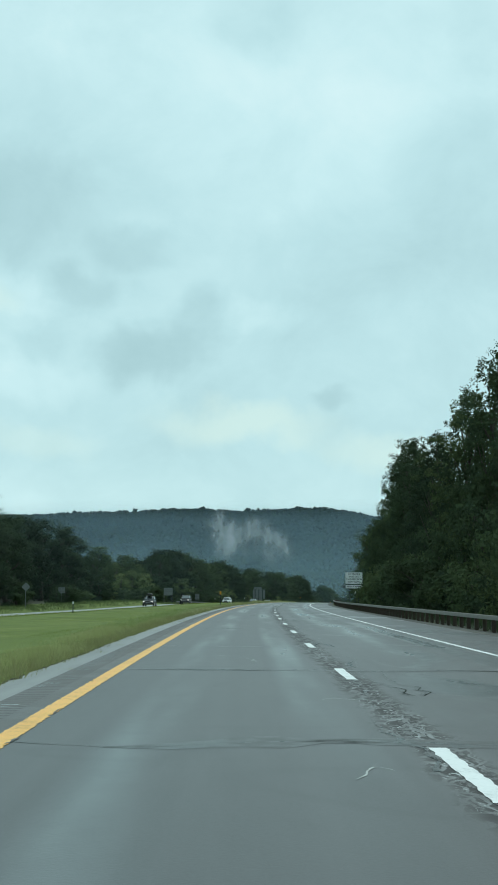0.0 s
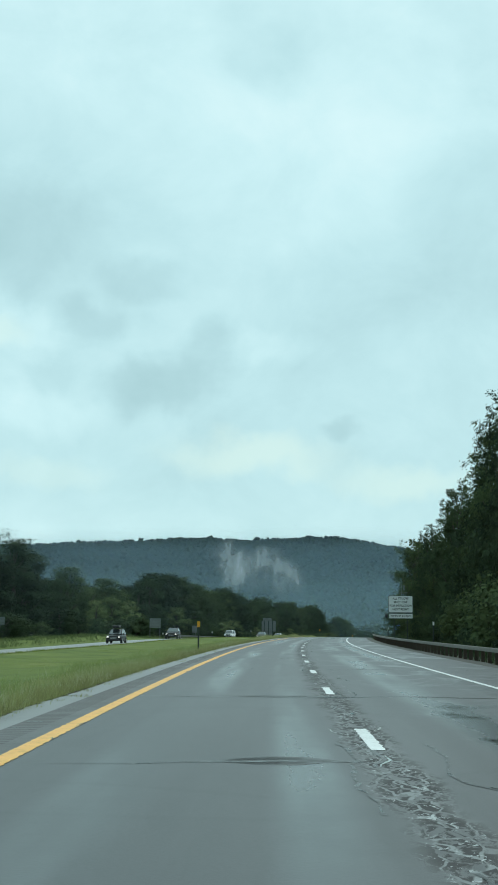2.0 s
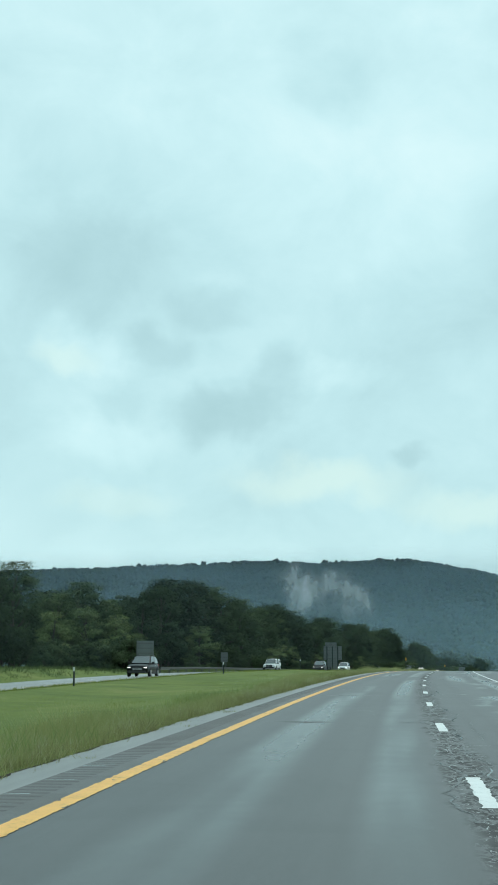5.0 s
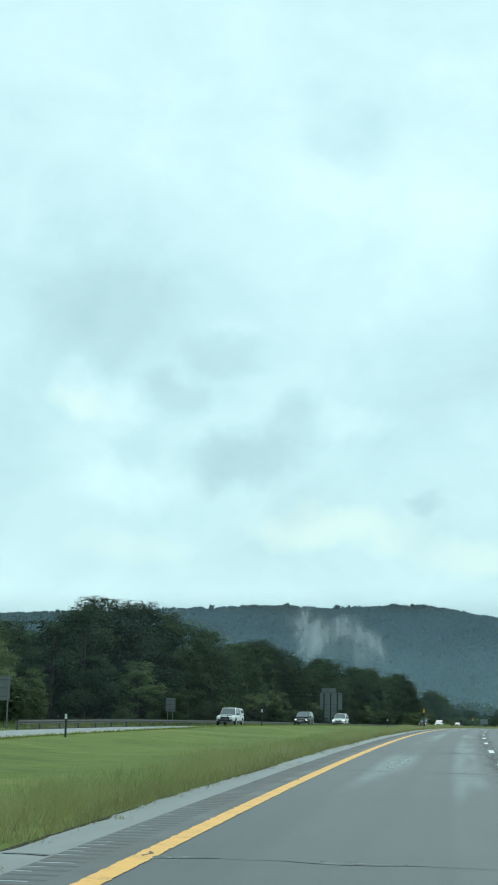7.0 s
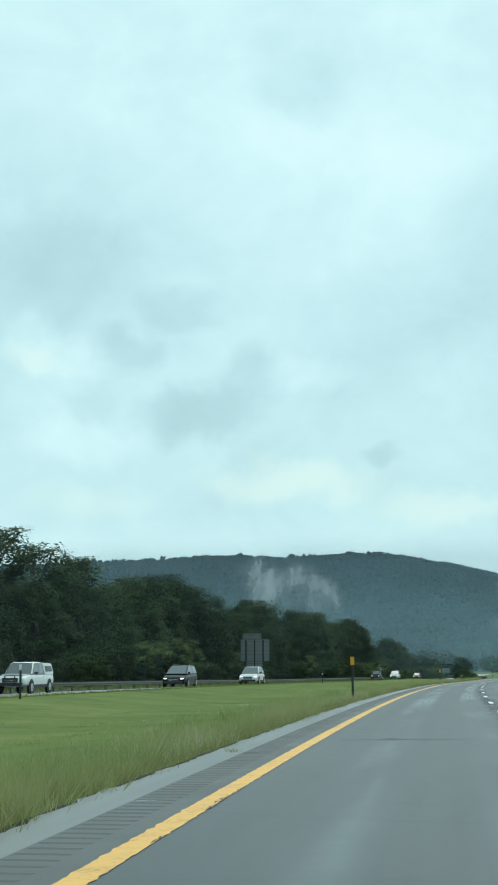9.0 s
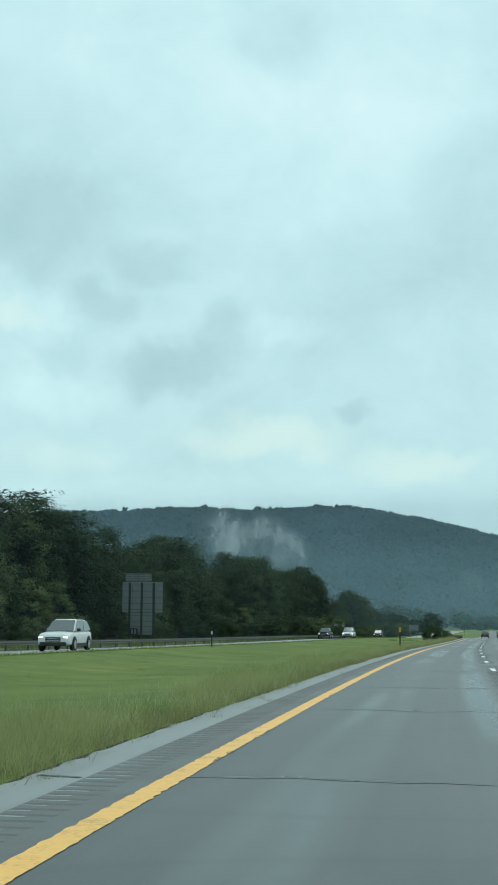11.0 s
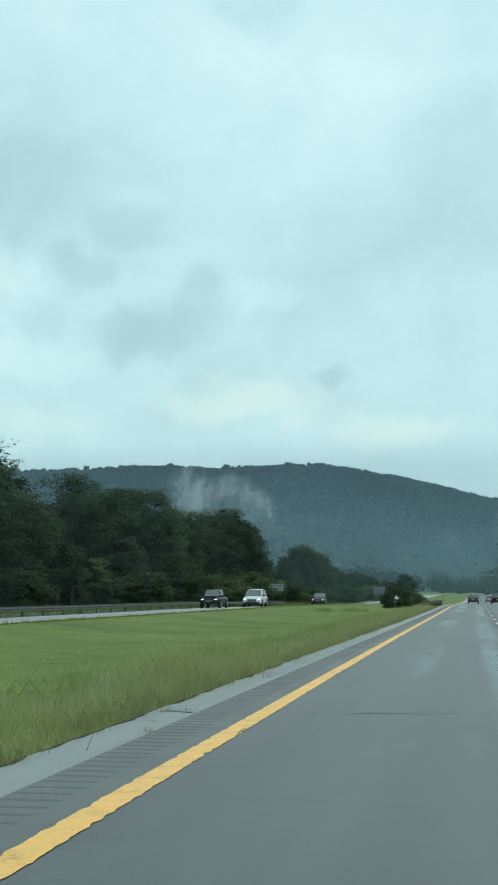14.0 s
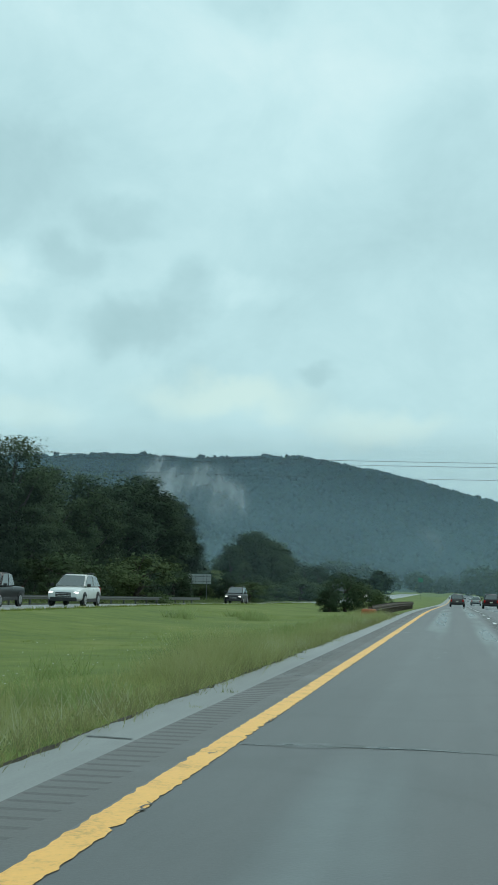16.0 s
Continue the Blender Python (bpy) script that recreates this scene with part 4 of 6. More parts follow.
    leaf_mesh("crown", pos, out, size, mat, root, seed + 100)
    return root


class Grove:
    """Hands out a prototype first, then copies of it."""

    def __init__(self, things, height, group):
        self.things, self.height, self.used = [tagged(ob, group=group) for ob in things], height, set()

    def plant(self, i, s, l, h, wide=1.0, turn=0.0):
        k = h / self.height
        i %= len(self.things)
        m = stand(s, l, float(terrain(s, l)) - 0.05, turn, (k * wide, k * wide, k))
        if i in self.used:
            return copy_thing(self.things[i], m)
        self.used.add(i)
        self.things[i].matrix_basis = m
        return self.things[i]


DARK = "tall dark green broadleaf tree in the roadside wood"
SHAPE = [(0, 0.1), (0.02, 0.3), (-0.02, 0.0), (0.0, 0.5), (0.03, 0.2)]
OAKS = Grove([make_tree("tree", 20 + i, 16, 5.2 + 0.5 * (i % 3), 0.10, (M_LEAF, M_LEAF_MID, M_LEAF, M_LEAF, M_LEAF_MID)[i], 15000, DARK, 0.20, *SHAPE[i]) for i in range(5)], 16, "trees of the roadside woods")
NEAR = Grove([make_tree("tree", 30 + i, 16, 5.0 + 0.4 * (i % 3), 0.08, (M_LEAF, M_LEAF, M_LEAF_MID, M_LEAF)[i], 20000, "tall dark tree overhanging the guard rail", 0.15, *SHAPE[i], taper=True) for i in range(4)], 16, "trees behind the guard rail")
BACK = Grove([make_tree("tree", 50 + i, 16, 5.6, 0.15, M_LEAF, 1700, "dark tree deeper in the wood", 0.5, *SHAPE[i]) for i in range(3)], 16, "trees of the roadside woods")
PALES = Grove([make_tree("tree", 40 + i, 11, 4.2, 0.06, M_LEAF_PALE, 9000, "rounded lighter green tree at the wood's edge", 0.155) for i in range(3)], 11, "lighter trees at the wood edge")
SHRUBS = Grove([make_tree("shrub", 60 + i, 3, 2.2, 0.02, (M_LEAF, M_LEAF_MID)[i % 2], 4200, "leafy green shrub at the foot of the trees", 0.105) for i in range(3)], 3, "shrubs at the foot of the trees")

TOPS_S = [120, 200, 250, 270, 288, 311, 335, 350, 370, 385, 392, 408, 425, 445, 463, 480, 500, 517, 545, 580, 612, 628, 650, 672, 683, 692, 700, 726, 745, 767, 780, 790, 842, 850, 870, 923, 950, 1018, 1140, 1300]
TOPS_H = [15, 16, 15.8, 16.5, 15.5, 13, 11.5, 11.4, 12.5, 12, 13, 16.3, 18, 18.6, 18, 16, 17.5, 18, 17, 17.4, 16.6, 16.4, 17.0, 18.5, 19.2, 17.5, 16.5, 17, 19.4, 19.2, 15, 6, 5, 12, 16, 17, 11, 10.4, 9, 9]


GROUPS = (
    ((236, 14.8), (248, 15.4), (261, 15.8), (275, 16.4), (289, 16.0), (301, 14.0)),
    ((327, 11.2), (337, 13.2), (349, 14.2), (361, 14.6), (371, 14.6), (378, 12.6)),
    ((393, 11.8), (402, 14.4), (414, 16.2), (428, 17.3), (442, 17.6), (455, 16.4), (467, 15.4)),
)


def left_wood():
    r = np.random.default_rng(5)
    i = 0
    # three rounded groups with gaps between them: dark, lighter, dark
    for k, group in enumerate(GROUPS):
        for s, h in group:
            pick = (0, 2, 3, 2)[i % 4] if k != 1 else (1, 4)[i % 2]
            OAKS.plant(pick, s, -49 + r.normal(0, 1.0), h, r.uniform(1.05, 1.25), r.uniform(0, 360))
            BACK.plant(i, s + r.normal(0, 1), -57 + r.normal(0, 1), h * 0.9, 1.05, r.uniform(0, 360))
            i += 1
    for s, l, h, w in ((333, -44.5, 7.0, 1.1), (347, -44.5, 8.4, 1.2), (361, -44, 7.6, 1.2), (374, -44.5, 8.6, 1.1)):
        PALES.plant(i, s, l, h, w, s * 5)
        i += 1
    s = 150.0
    while s < 1180:
        if 228 < s < 478:
            s = 480.0
        h = float(np.interp(s, TOPS_S, TOPS_H))
        wide = r.uniform(0.9, 1.25)
        # dark trees, then a stretch of lighter ones, then dark again
        pick = int(r.choice((0, 2, 3))) if s < 316 or 396 < s < 470 or s > 660 else int(r.integers(0, 5))
        (OAKS if s < 960 else BACK).plant(pick, s, -50 + r.normal(0, 1.5), h * r.uniform(0.90, 1.05), wide, r.uniform(0, 360))
        if s < 770:
            BACK.plant(i + 2, s + 4, -58 + r.normal(0, 1.5), h * r.uniform(0.85, 1.0), 1.15, r.uniform(0, 360))
        if s < 790 and r.random() < (0.3 if s < 560 else 0.1):
            PALES.plant(i, s + r.uniform(-3, 3), -44.5 + r.normal(0, 0.8), min(h * 0.75, r.uniform(5.5, 10.5)), r.uniform(0.9, 1.3), r.uniform(0, 360))
        s += r.uniform(6.0, 8.5) * (1.0 if s < 800 else 1.6)
        i += 1
    PALES.plant(0, 406, -42.0, 10.9, 1.2, 30)
    OAKS.plant(2, 925, -38, 9.4, 1.35, 40)
    PALES.plant(2, 783, -38, 4.4, 1.2, 40)
    for k in range(95):
        s = r.uniform(150, 800)
        SHRUBS.plant(k, s, -41.0 + r.normal(0, 1.3), r.uniform(1.6, 4.0), r.uniform(0.9, 1.3), r.uniform(0, 360))
    for k, s in enumerate(np.arange(650, 1010, 8.0)):
        if 690 < s < 752:
            continue
        SHRUBS.plant(k, s + r.normal(0, 2), -35.5 + r.normal(0, 1.2), r.uniform(1.8, 4.4), r.uniform(1.0, 1.5), r.uniform(0, 360))


def right_wood():
    r = np.random.default_rng(9)
    spec = [(40, 17), (52, 17), (64, 18), (76, 17.5), (88, 18), (97, 18.5), (106, 16.5), (114, 16.5), (124, 14.5), (133, 14.5), (142, 14), (150, 16.5), (158, 17.5), (166, 17), (176, 16), (187, 17), (196, 15), (206, 14), (216, 14.5), (228, 14), (240, 15), (252, 15.5), (264, 14)]
    for i, (s, h) in enumerate(spec):
        NEAR.plant(i, s, (17.8 if 180 < s < 252 else 16.6) + r.normal(0, 0.4), h * (1.06 if 120 < s < 250 else 0.95), 0.86, r.uniform(0, 360))
        BACK.plant(i + 3, s + 5, 23 + r.normal(0, 1), h * 0.95, 1.1, r.uniform(0, 360))
    for k in range(60):
        s = 25 + k * 4.2 + r.normal(0, 1)
        SHRUBS.plant(k, s, (12.2 if s < 178 else 15.5) + abs(r.normal(0, 0.7)), r.uniform(2.0, 4.5), r.uniform(0.8, 1.1), r.uniform(0, 360))
    for s, l, h in ((250, 17.2, 12), (259, 17.0, 13), (270, 15.0, 13), (281, 14.6, 14), (292, 14.8, 13)):
        NEAR.plant(int(s) if s < 265 else 2, s, l, h, 0.76 if s < 265 else 0.95, s * 3)
    for s, l, h in ((790, 24, 9), (812, 27, 10), (840, 26, 9), (900, 30, 11), (960, 30, 12), (1040, 36, 11)):
        OAKS.plant(int(s), s, l, h, 1.1, s)
    for s, l, h in ((262, 14.8, 8.0), (276, 14.2, 8.5), (280, 17, 7), (300, 18, 6), (325, 20, 7), (350, 22, 8), (380, 24, 8)):
        PALES.plant(int(s), s, l, h, 1.1, s)


def deep_wood():
    """The trees behind the front rows, deeper in both woods: too many and too hidden to tell apart."""
    r = np.random.default_rng(44)
    places = []
    for l in (-66, -76, -87, -98):
        s = 150.0 + r.uniform(0, 8)
        while s < 780:
            if not (l > -70 and (306 < s < 326 or 383 < s < 390)):
                places.append((s, l + r.normal(0, 2), 0.72 * float(np.interp(s, TOPS_S, TOPS_H)) * r.uniform(0.85, 1.05)))
            s += r.uniform(8, 12)
    for l in (32, 42, 52):
        s = 20.0 + r.uniform(0, 8)
        while s < 270:
            places.append((s, l + r.normal(0, 2), r.uniform(10, 13)))
            s += r.uniform(8, 12)
    clump_wood([(s, l, h, h * 0.42) for s, l, h in places], 420, 1.0, 77, "dense dark green broadleaf wood behind the front trees", r)


def clump_wood(places, leaves, size, seed, label, r):
    """Many far trees as one mass of leaf sprays: rows of place along, place across, height, width."""
    pos, out = [], []
    for s, l, h, w in places:
        base = spot(s, l, float(terrain(s, l)))
        d = r.normal(0, 1, (leaves, 3))
        d /= np.linalg.norm(d, axis=1)[:, None]
        lump = 1 + 0.16 * np.sin(d[:, :1] * 5 + s) + 0.16 * np.sin(d[:, 1:2] * 6 + l)
        pos.append(np.array(base[:]) + np.array([0, 0, h * 0.52]) + d * lump * r.uniform(0.7, 1.0, (leaves, 1)) * np.array([w, w, h * 0.48]))
        out.append(d * 0.7 + np.array([0, 0, 0.4]))
    pos, out = np.concatenate(pos), np.concatenate(out)
    ob = leaf_mesh("wood", pos, out, r.uniform(0.7, 1.3, len(pos)) * size, M_LEAF, None, seed)
    return tagged(ob, label, "wood", kind="stuff")


def far_wood():
    """Low woods across the valley floor below the ridge."""
    r = np.random.default_rng(14)
    places = []
    for row, far in enumerate((1080, 1210, 1290)):
        for l in np.arange(-300, 210, 6.5):
            s = far + 45 * math.sin(l * 0.03) + r.normal(0, 14)
            if row == 0 and -48 < l < 26:
                continue
            if abs(l + 10) < 20:
                s += 260
            h = r.uniform(6, 11) if row < 2 else r.uniform(11, 17)
            places.append((s, l + r.normal(0, 2), h, h * r.uniform(0.4, 0.6)))
    clump_wood(places, 420, 2.0, 78, "low hazy green woods across the valley floor", r)


left_wood()
right_wood()
far_wood()
deep_wood()
# dark bushes in the median beside the short rail
for k, (s, l, h, w) in enumerate(((648, -10.4, 2.0, 0.9), (653, -9.4, 2.7, 0.9), (660, -8.4, 2.1, 1.0), (668, -7.8, 1.6, 1.0), (677, -7.5, 1.3, 1.0))):
    tagged(SHRUBS.plant(1 if k % 3 else 2, s, l, h, w * 1.1, s * 7), "dense dark green bush in the grass median beside the short rail", "shrub")


# ---- grass ----
def blades(name, s, l, tall, wide, mat, label, tuft=7, spread=0.10, base=terrain):
    """Tufts of slim leaning blades."""
    r = np.random.default_rng(len(s))
    n = len(s) * tuft
    s, l, tall = np.repeat(s, tuft) + r.normal(0, spread, n), np.repeat(l, tuft) + r.normal(0, spread, n), np.repeat(tall, tuft) * r.uniform(0.6, 1.15, n)
    root = spots(s, l, base(s, l) - 0.02)
    a = r.uniform(0, 2 * np.pi, n)
    side = np.stack([np.cos(a), np.sin(a), np.zeros(n)], -1) * (wide * r.uniform(0.6, 1.3, n))[:, None]
    b = r.uniform(0, 2 * np.pi, n)
    bend = np.stack([np.cos(b), np.sin(b), np.zeros(n)], -1) * (tall * r.uniform(0.15, 1.0, n))[:, None]
    up = np.stack([np.zeros(n), np.zeros(n), tall], -1)
    v = np.stack([root - side, root + side, root + up + bend], 1)
    me = bpy.data.meshes.new(name)
    me.from_pydata(v.reshape(-1, 3), [], np.arange(n * 3).reshape(n, 3))
    me.materials.append(mat)
    ob = new(name, me)
    return tagged(ob, label, "grass", kind="stuff")


def build_grass():
    r = np.random.default_rng(21)
    n = 42000
    s = r.uniform(10, 610, n)
    l = -3.24 - np.minimum(np.abs(r.normal(0, 0.9, n)) + r.exponential(0.5, n), 3.4)
    patch = np.array([noise.noise((q * 0.12, w * 0.5, 3.0)) for q, w in zip(s, l)])
    tall = np.clip(0.23 + 0.72 * patch + 0.08 * r.normal(0, 1, n), 0.05, 0.8) * np.interp(l, [-8, -5.5, -4.3, -3.3], [0.25, 0.7, 1.1, 0.7]) * np.interp(s, [60, 200], [0.55, 1.0])
    blades("tall_grass", s, l, tall, 0.0055, M_BLADE, "tall unmown grass along the shoulder edge", 10, 0.13)
    n = 7000
    s = r.uniform(10, 610, n)
    l = -3.27 - np.abs(r.normal(0, 0.40, n))
    blades("dry_grass", s, l, r.uniform(0.08, 0.32, n), 0.007, M_DRY, "dry brown grass along the pavement edge", 9, 0.08)
    # a fringe leaning over the pavement's edge
    n = 8000
    s = r.uniform(10, 610, n)
    blades("grass_fringe", s, -3.20 - np.abs(r.normal(0, 0.10, n)), r.uniform(0.03, 0.15, n), 0.005, M_BLADE, "short ragged grass fringe at the pavement edge", 7, 0.06)
    n = 2400
    s = np.repeat(r.uniform(60, 610, 300), 8) + r.normal(0, 0.55, n)
    l = -4.2 - np.repeat(np.abs(r.normal(0, 0.9, 300)), 8) + r.normal(0, 0.3, n)
    blades("weed_clumps", s, l, r.uniform(0.18, 0.52, n), 0.013, M_WEED, "pale green weed clumps in the tall grass", 12, 0.12)
    n = 6500
    s = r.uniform(60, 610, n)
    l = -3.45 - np.abs(r.normal(0, 0.9, n))
    patch = np.array([noise.noise((q * 0.15, w * 0.5, 9.0)) for q, w in zip(s, l)])
    blades("seed_heads", s[patch > -0.05], l[patch > -0.05], np.clip(0.28 + 0.45 * patch[patch > -0.05], 0.18, 0.55), 0.0045, M_SEED, "pale seed heads standing in the tall grass", 4, 0.12)
    n = 34000
    s = r.uniform(15, 620, n)
    l = -4.6 - 11.0 * r.random(n) ** 1.5
    blades("mown_grass", s, l, r.uniform(0.025, 0.06, n), 0.012, M_LAWN, "short mown green grass of the median", 5, 0.25)
    n = 2600
    s, l = r.uniform(60, 340, n), -31.5 - 9 * r.random(n)
    blades("rough_grass", s, l, r.uniform(0.2, 0.6, n), 0.03, M_LEAF_PALE, "rough grass on the bank beyond the opposite road", 6, 0.3)
    n = 2200
    s, l = r.uniform(20, 420, n), 8.9 + 3.0 * r.random(n)
    blades("rough_grass", s, l, r.uniform(0.2, 0.6, n), 0.02, M_LEAF_MID, "rough grass behind the guard rail", 6, 0.25)
    n = 1500
    s, l = r.uniform(332, 760, n), -32.3 - 4.0 * r.random(n) ** 1.4
    blades("rough_weeds", s, l, r.uniform(0.25, 0.9, n), 0.03, M_LEAF_PALE, "rank weeds along the far guard rail", 7, 0.3)
    n = 6000
    s, l = r.uniform(60, 720, n), -18.95 - np.abs(r.normal(0, 0.12, n))
    blades("grass_fringe", s, l, r.uniform(0.06, 0.22, n), 0.02, M_LAWN, "ragged grass edge beside the opposite road", 5, 0.12)
    # low tufts left standing in the mown median
    s = np.concatenate([r.normal(c, 0.7, 26) for c in (604, 612, 600)])
    l = np.concatenate([r.normal(c, 0.35, 26) for c in (-10.5, -12.0, -13.5)])
    blades("weed_tufts", s, l, r.uniform(0.2, 0.6, len(s)), 0.03, M_WEED, "leafy weed tufts left in the mown median", 10, 0.12)
    # weeds in the shoulder's cracks
    n = 130
    s, l = r.uniform(20, 600, n), r.uniform(-3.2, -2.78, n)
    blades("weeds", s, l, r.uniform(0.03, 0.09, n), 0.004, M_BLADE, "small weeds growing in the shoulder cracks", 22, 0.07, base=lambda a, b: np.zeros_like(a))
    # white flower heads
    n = 660
    s = np.concatenate([r.normal(c, w, 110) for c, w in ((232, 8), (295, 10), (340, 10), (490, 12), (540, 10), (565, 12))])
    l = -4.3 - np.abs(r.normal(0, 1.6, n))
    c = spots(s, l, terrain(s, l) + r.uniform(0.25, 0.5, n))
    ob = crowns_small("wild_flowers", c, r.uniform(0.006, 0.013, n), M_FLOWER)
    tagged(ob, "scattered white wild flowers in the tall grass", "flowers", kind="stuff")


def crowns_small(name, centres, radii, mat):
    oct_v = np.array([[1, 0, 0], [-1, 0, 0], [0, 1, 0], [0, -1, 0], [0, 0, 0.6], [0, 0, -0.6]], float)
    oct_f = np.array([[0, 2, 4], [2, 1, 4], [1, 3, 4], [3, 0, 4], [2, 0, 5], [1, 2, 5], [3, 1, 5], [0, 3, 5]])
    n = len(centres)
    v = oct_v[None] * radii[:, None, None] + centres[:, None]
    f = oct_f[None] + (np.arange(n) * 6)[:, None, None]
    return mesh_object(name, v.reshape(-1, 3), f.reshape(-1, 3).tolist(), mat)


build_grass()


# ---- guard rails ----
def rail_profile(bm, length, beam, z, depth=0.08):
    """One length of rail along y: w-beam or box beam."""
    if beam == "w":
        prof = [(0.0, z - 0.155), (0.045, z - 0.13), (0.045, z - 0.075), (0.0, z - 0.03), (0.0, z + 0.03), (0.045, z + 0.075), (0.045, z + 0.13), (0.0, z + 0.155)]
        ring0 = [bm.verts.new((-x, 0, zz)) for x, zz in prof] + [bm.verts.new((-x + 0.006, 0, zz)) for x, zz in reversed(prof)]
        ring1 = [bm.verts.new((q.co.x, length, q.co.z)) for q in ring0]
        n = len(ring0)
        for i in range(n):
            bm.faces.new((ring0[i], ring0[(i + 1) % n], ring1[(i + 1) % n], ring1[i]))
    else:
        box(bm, -depth, depth, 0, length, z - 0.075, z + 0.075, 0.015)
    return bm


def guard_rail(s0, s1, l, z, beam, rail_mat, post_mat, label, base, span=3.81, post_gap=1.905, face=1):
    root = new("guard_rail")
    tagged(root, label, "guard rail")
    bm = bmesh.new()
    rail_profile(bm, span + 0.05, beam, z)
    bmesh.ops.recalc_face_normals(bm, faces=bm.faces)
    rail = part("rail", bm, rail_mat, root)
    bm = bmesh.new()
    # I-section post, set back from the rail
    for x0, x1, y0, y1 in ((0.03, 0.045, -0.05, 0.05), (0.165, 0.18, -0.05, 0.05), (0.045, 0.165, -0.006, 0.006)):
        box(bm, x0 * face, x1 * face, y0, y1, -0.4, z + 0.06) if face > 0 else box(bm, -x1, -x0, y0, y1, -0.4, z + 0.06)
    post = part("post", bm, post_mat, root)
    first = True
    for s in np.arange(s0, s1, span):
        m = stand(s, l, float(base(s, l)))
        grade = math.degrees(math.atan2(spot(s + span, l, float(base(s + span, l))).z - m.translation.z, span))
        m = m @ pose(0, 0, 0, grade, 0, 0)
        ob = rail if first else new("rail", rail.data)
        ob.parent, ob.matrix_basis = root, m
        for k in range(int(round(span / post_gap))):
            po = post if first else new("post", post.data)
            first = False
            po.parent = root
            po.matrix_basis = stand(s + k * post_gap, l, float(base(s + k * post_gap, l)))
    return root


flat = lambda s, l: -0.05
guard_rail(-4, 296, 8.5, 0.52, "box", M_RAIL, M_RUST, "long grey box-beam guard rail on closely set rusty posts", flat)
guard_rail(332, 700, -31.0, 0.55, "w", M_RAILDARK, M_RAILDARK, "dark weathered guard rail beyond the opposite road", lambda s, l: opposite(s, -30.2), 5.0, 5.0, -1)
guard_rail(600, 668, -4.1, 0.50, "w", M_RUST, M_RUST, "short dark guard rail in the median", lambda s, l: -0.06, face=-1)


# ---- signs and posts ----
def plate(bm, x0, x1, z0, z1, y0=-0.004, y1=0.004, corner=0.08):
    """An upright plate with rounded corners, facing -y."""
    pts = []
    for cx, cz, a0 in ((x1 - corner, z1 - corner, 0), (x0 + corner, z1 - corner, 90), (x0 + corner, z0 + corner, 180), (x1 - corner, z0 + corner, 270)):
        for k in range(5):
            a = radians(a0 + k * 22.5)
            pts.append((cx + corner * math.cos(a), cz + corner * math.sin(a)))
    fr = [bm.verts.new((x, y0, z)) for x, z in pts]
    bk = [bm.verts.new((x, y1, z)) for x, z in pts]
    bm.faces.new(fr)
    bm.faces.new(bk[::-1])
    n = len(pts)
    for i in range(n):
        bm.faces.new((fr[i], bk[i], bk[(i + 1) % n], fr[(i + 1) % n]))
    bmesh.ops.recalc_face_normals(bm, faces=bm.faces)
    return bm


def writing(text, size, x, z, y, mat, parent, widen=1.0):
    cu = bpy.data.curves.new("lettering", "FONT")
    cu.body, cu.size, cu.align_x, cu.align_y, cu.extrude, cu.offset = text, size, "CENTER", "CENTER", 0.002, 0.006
    tmp = bpy.data.objects.new("lettering", cu)
    scene.collection.objects.link(tmp)
    me = bpy.data.meshes.new_from_object(tmp.evaluated_get(bpy.context.evaluated_depsgraph_get()))
    bpy.data.objects.remove(tmp)
    me.materials.clear()
    me.materials.append(mat)
    ob = new("lettering", me)
    ob.parent = parent
    ob.matrix_basis = pose(x, y, z, 90, 0, 0) @ Matrix.Diagonal((widen, 1, 1, 1))
    return ob


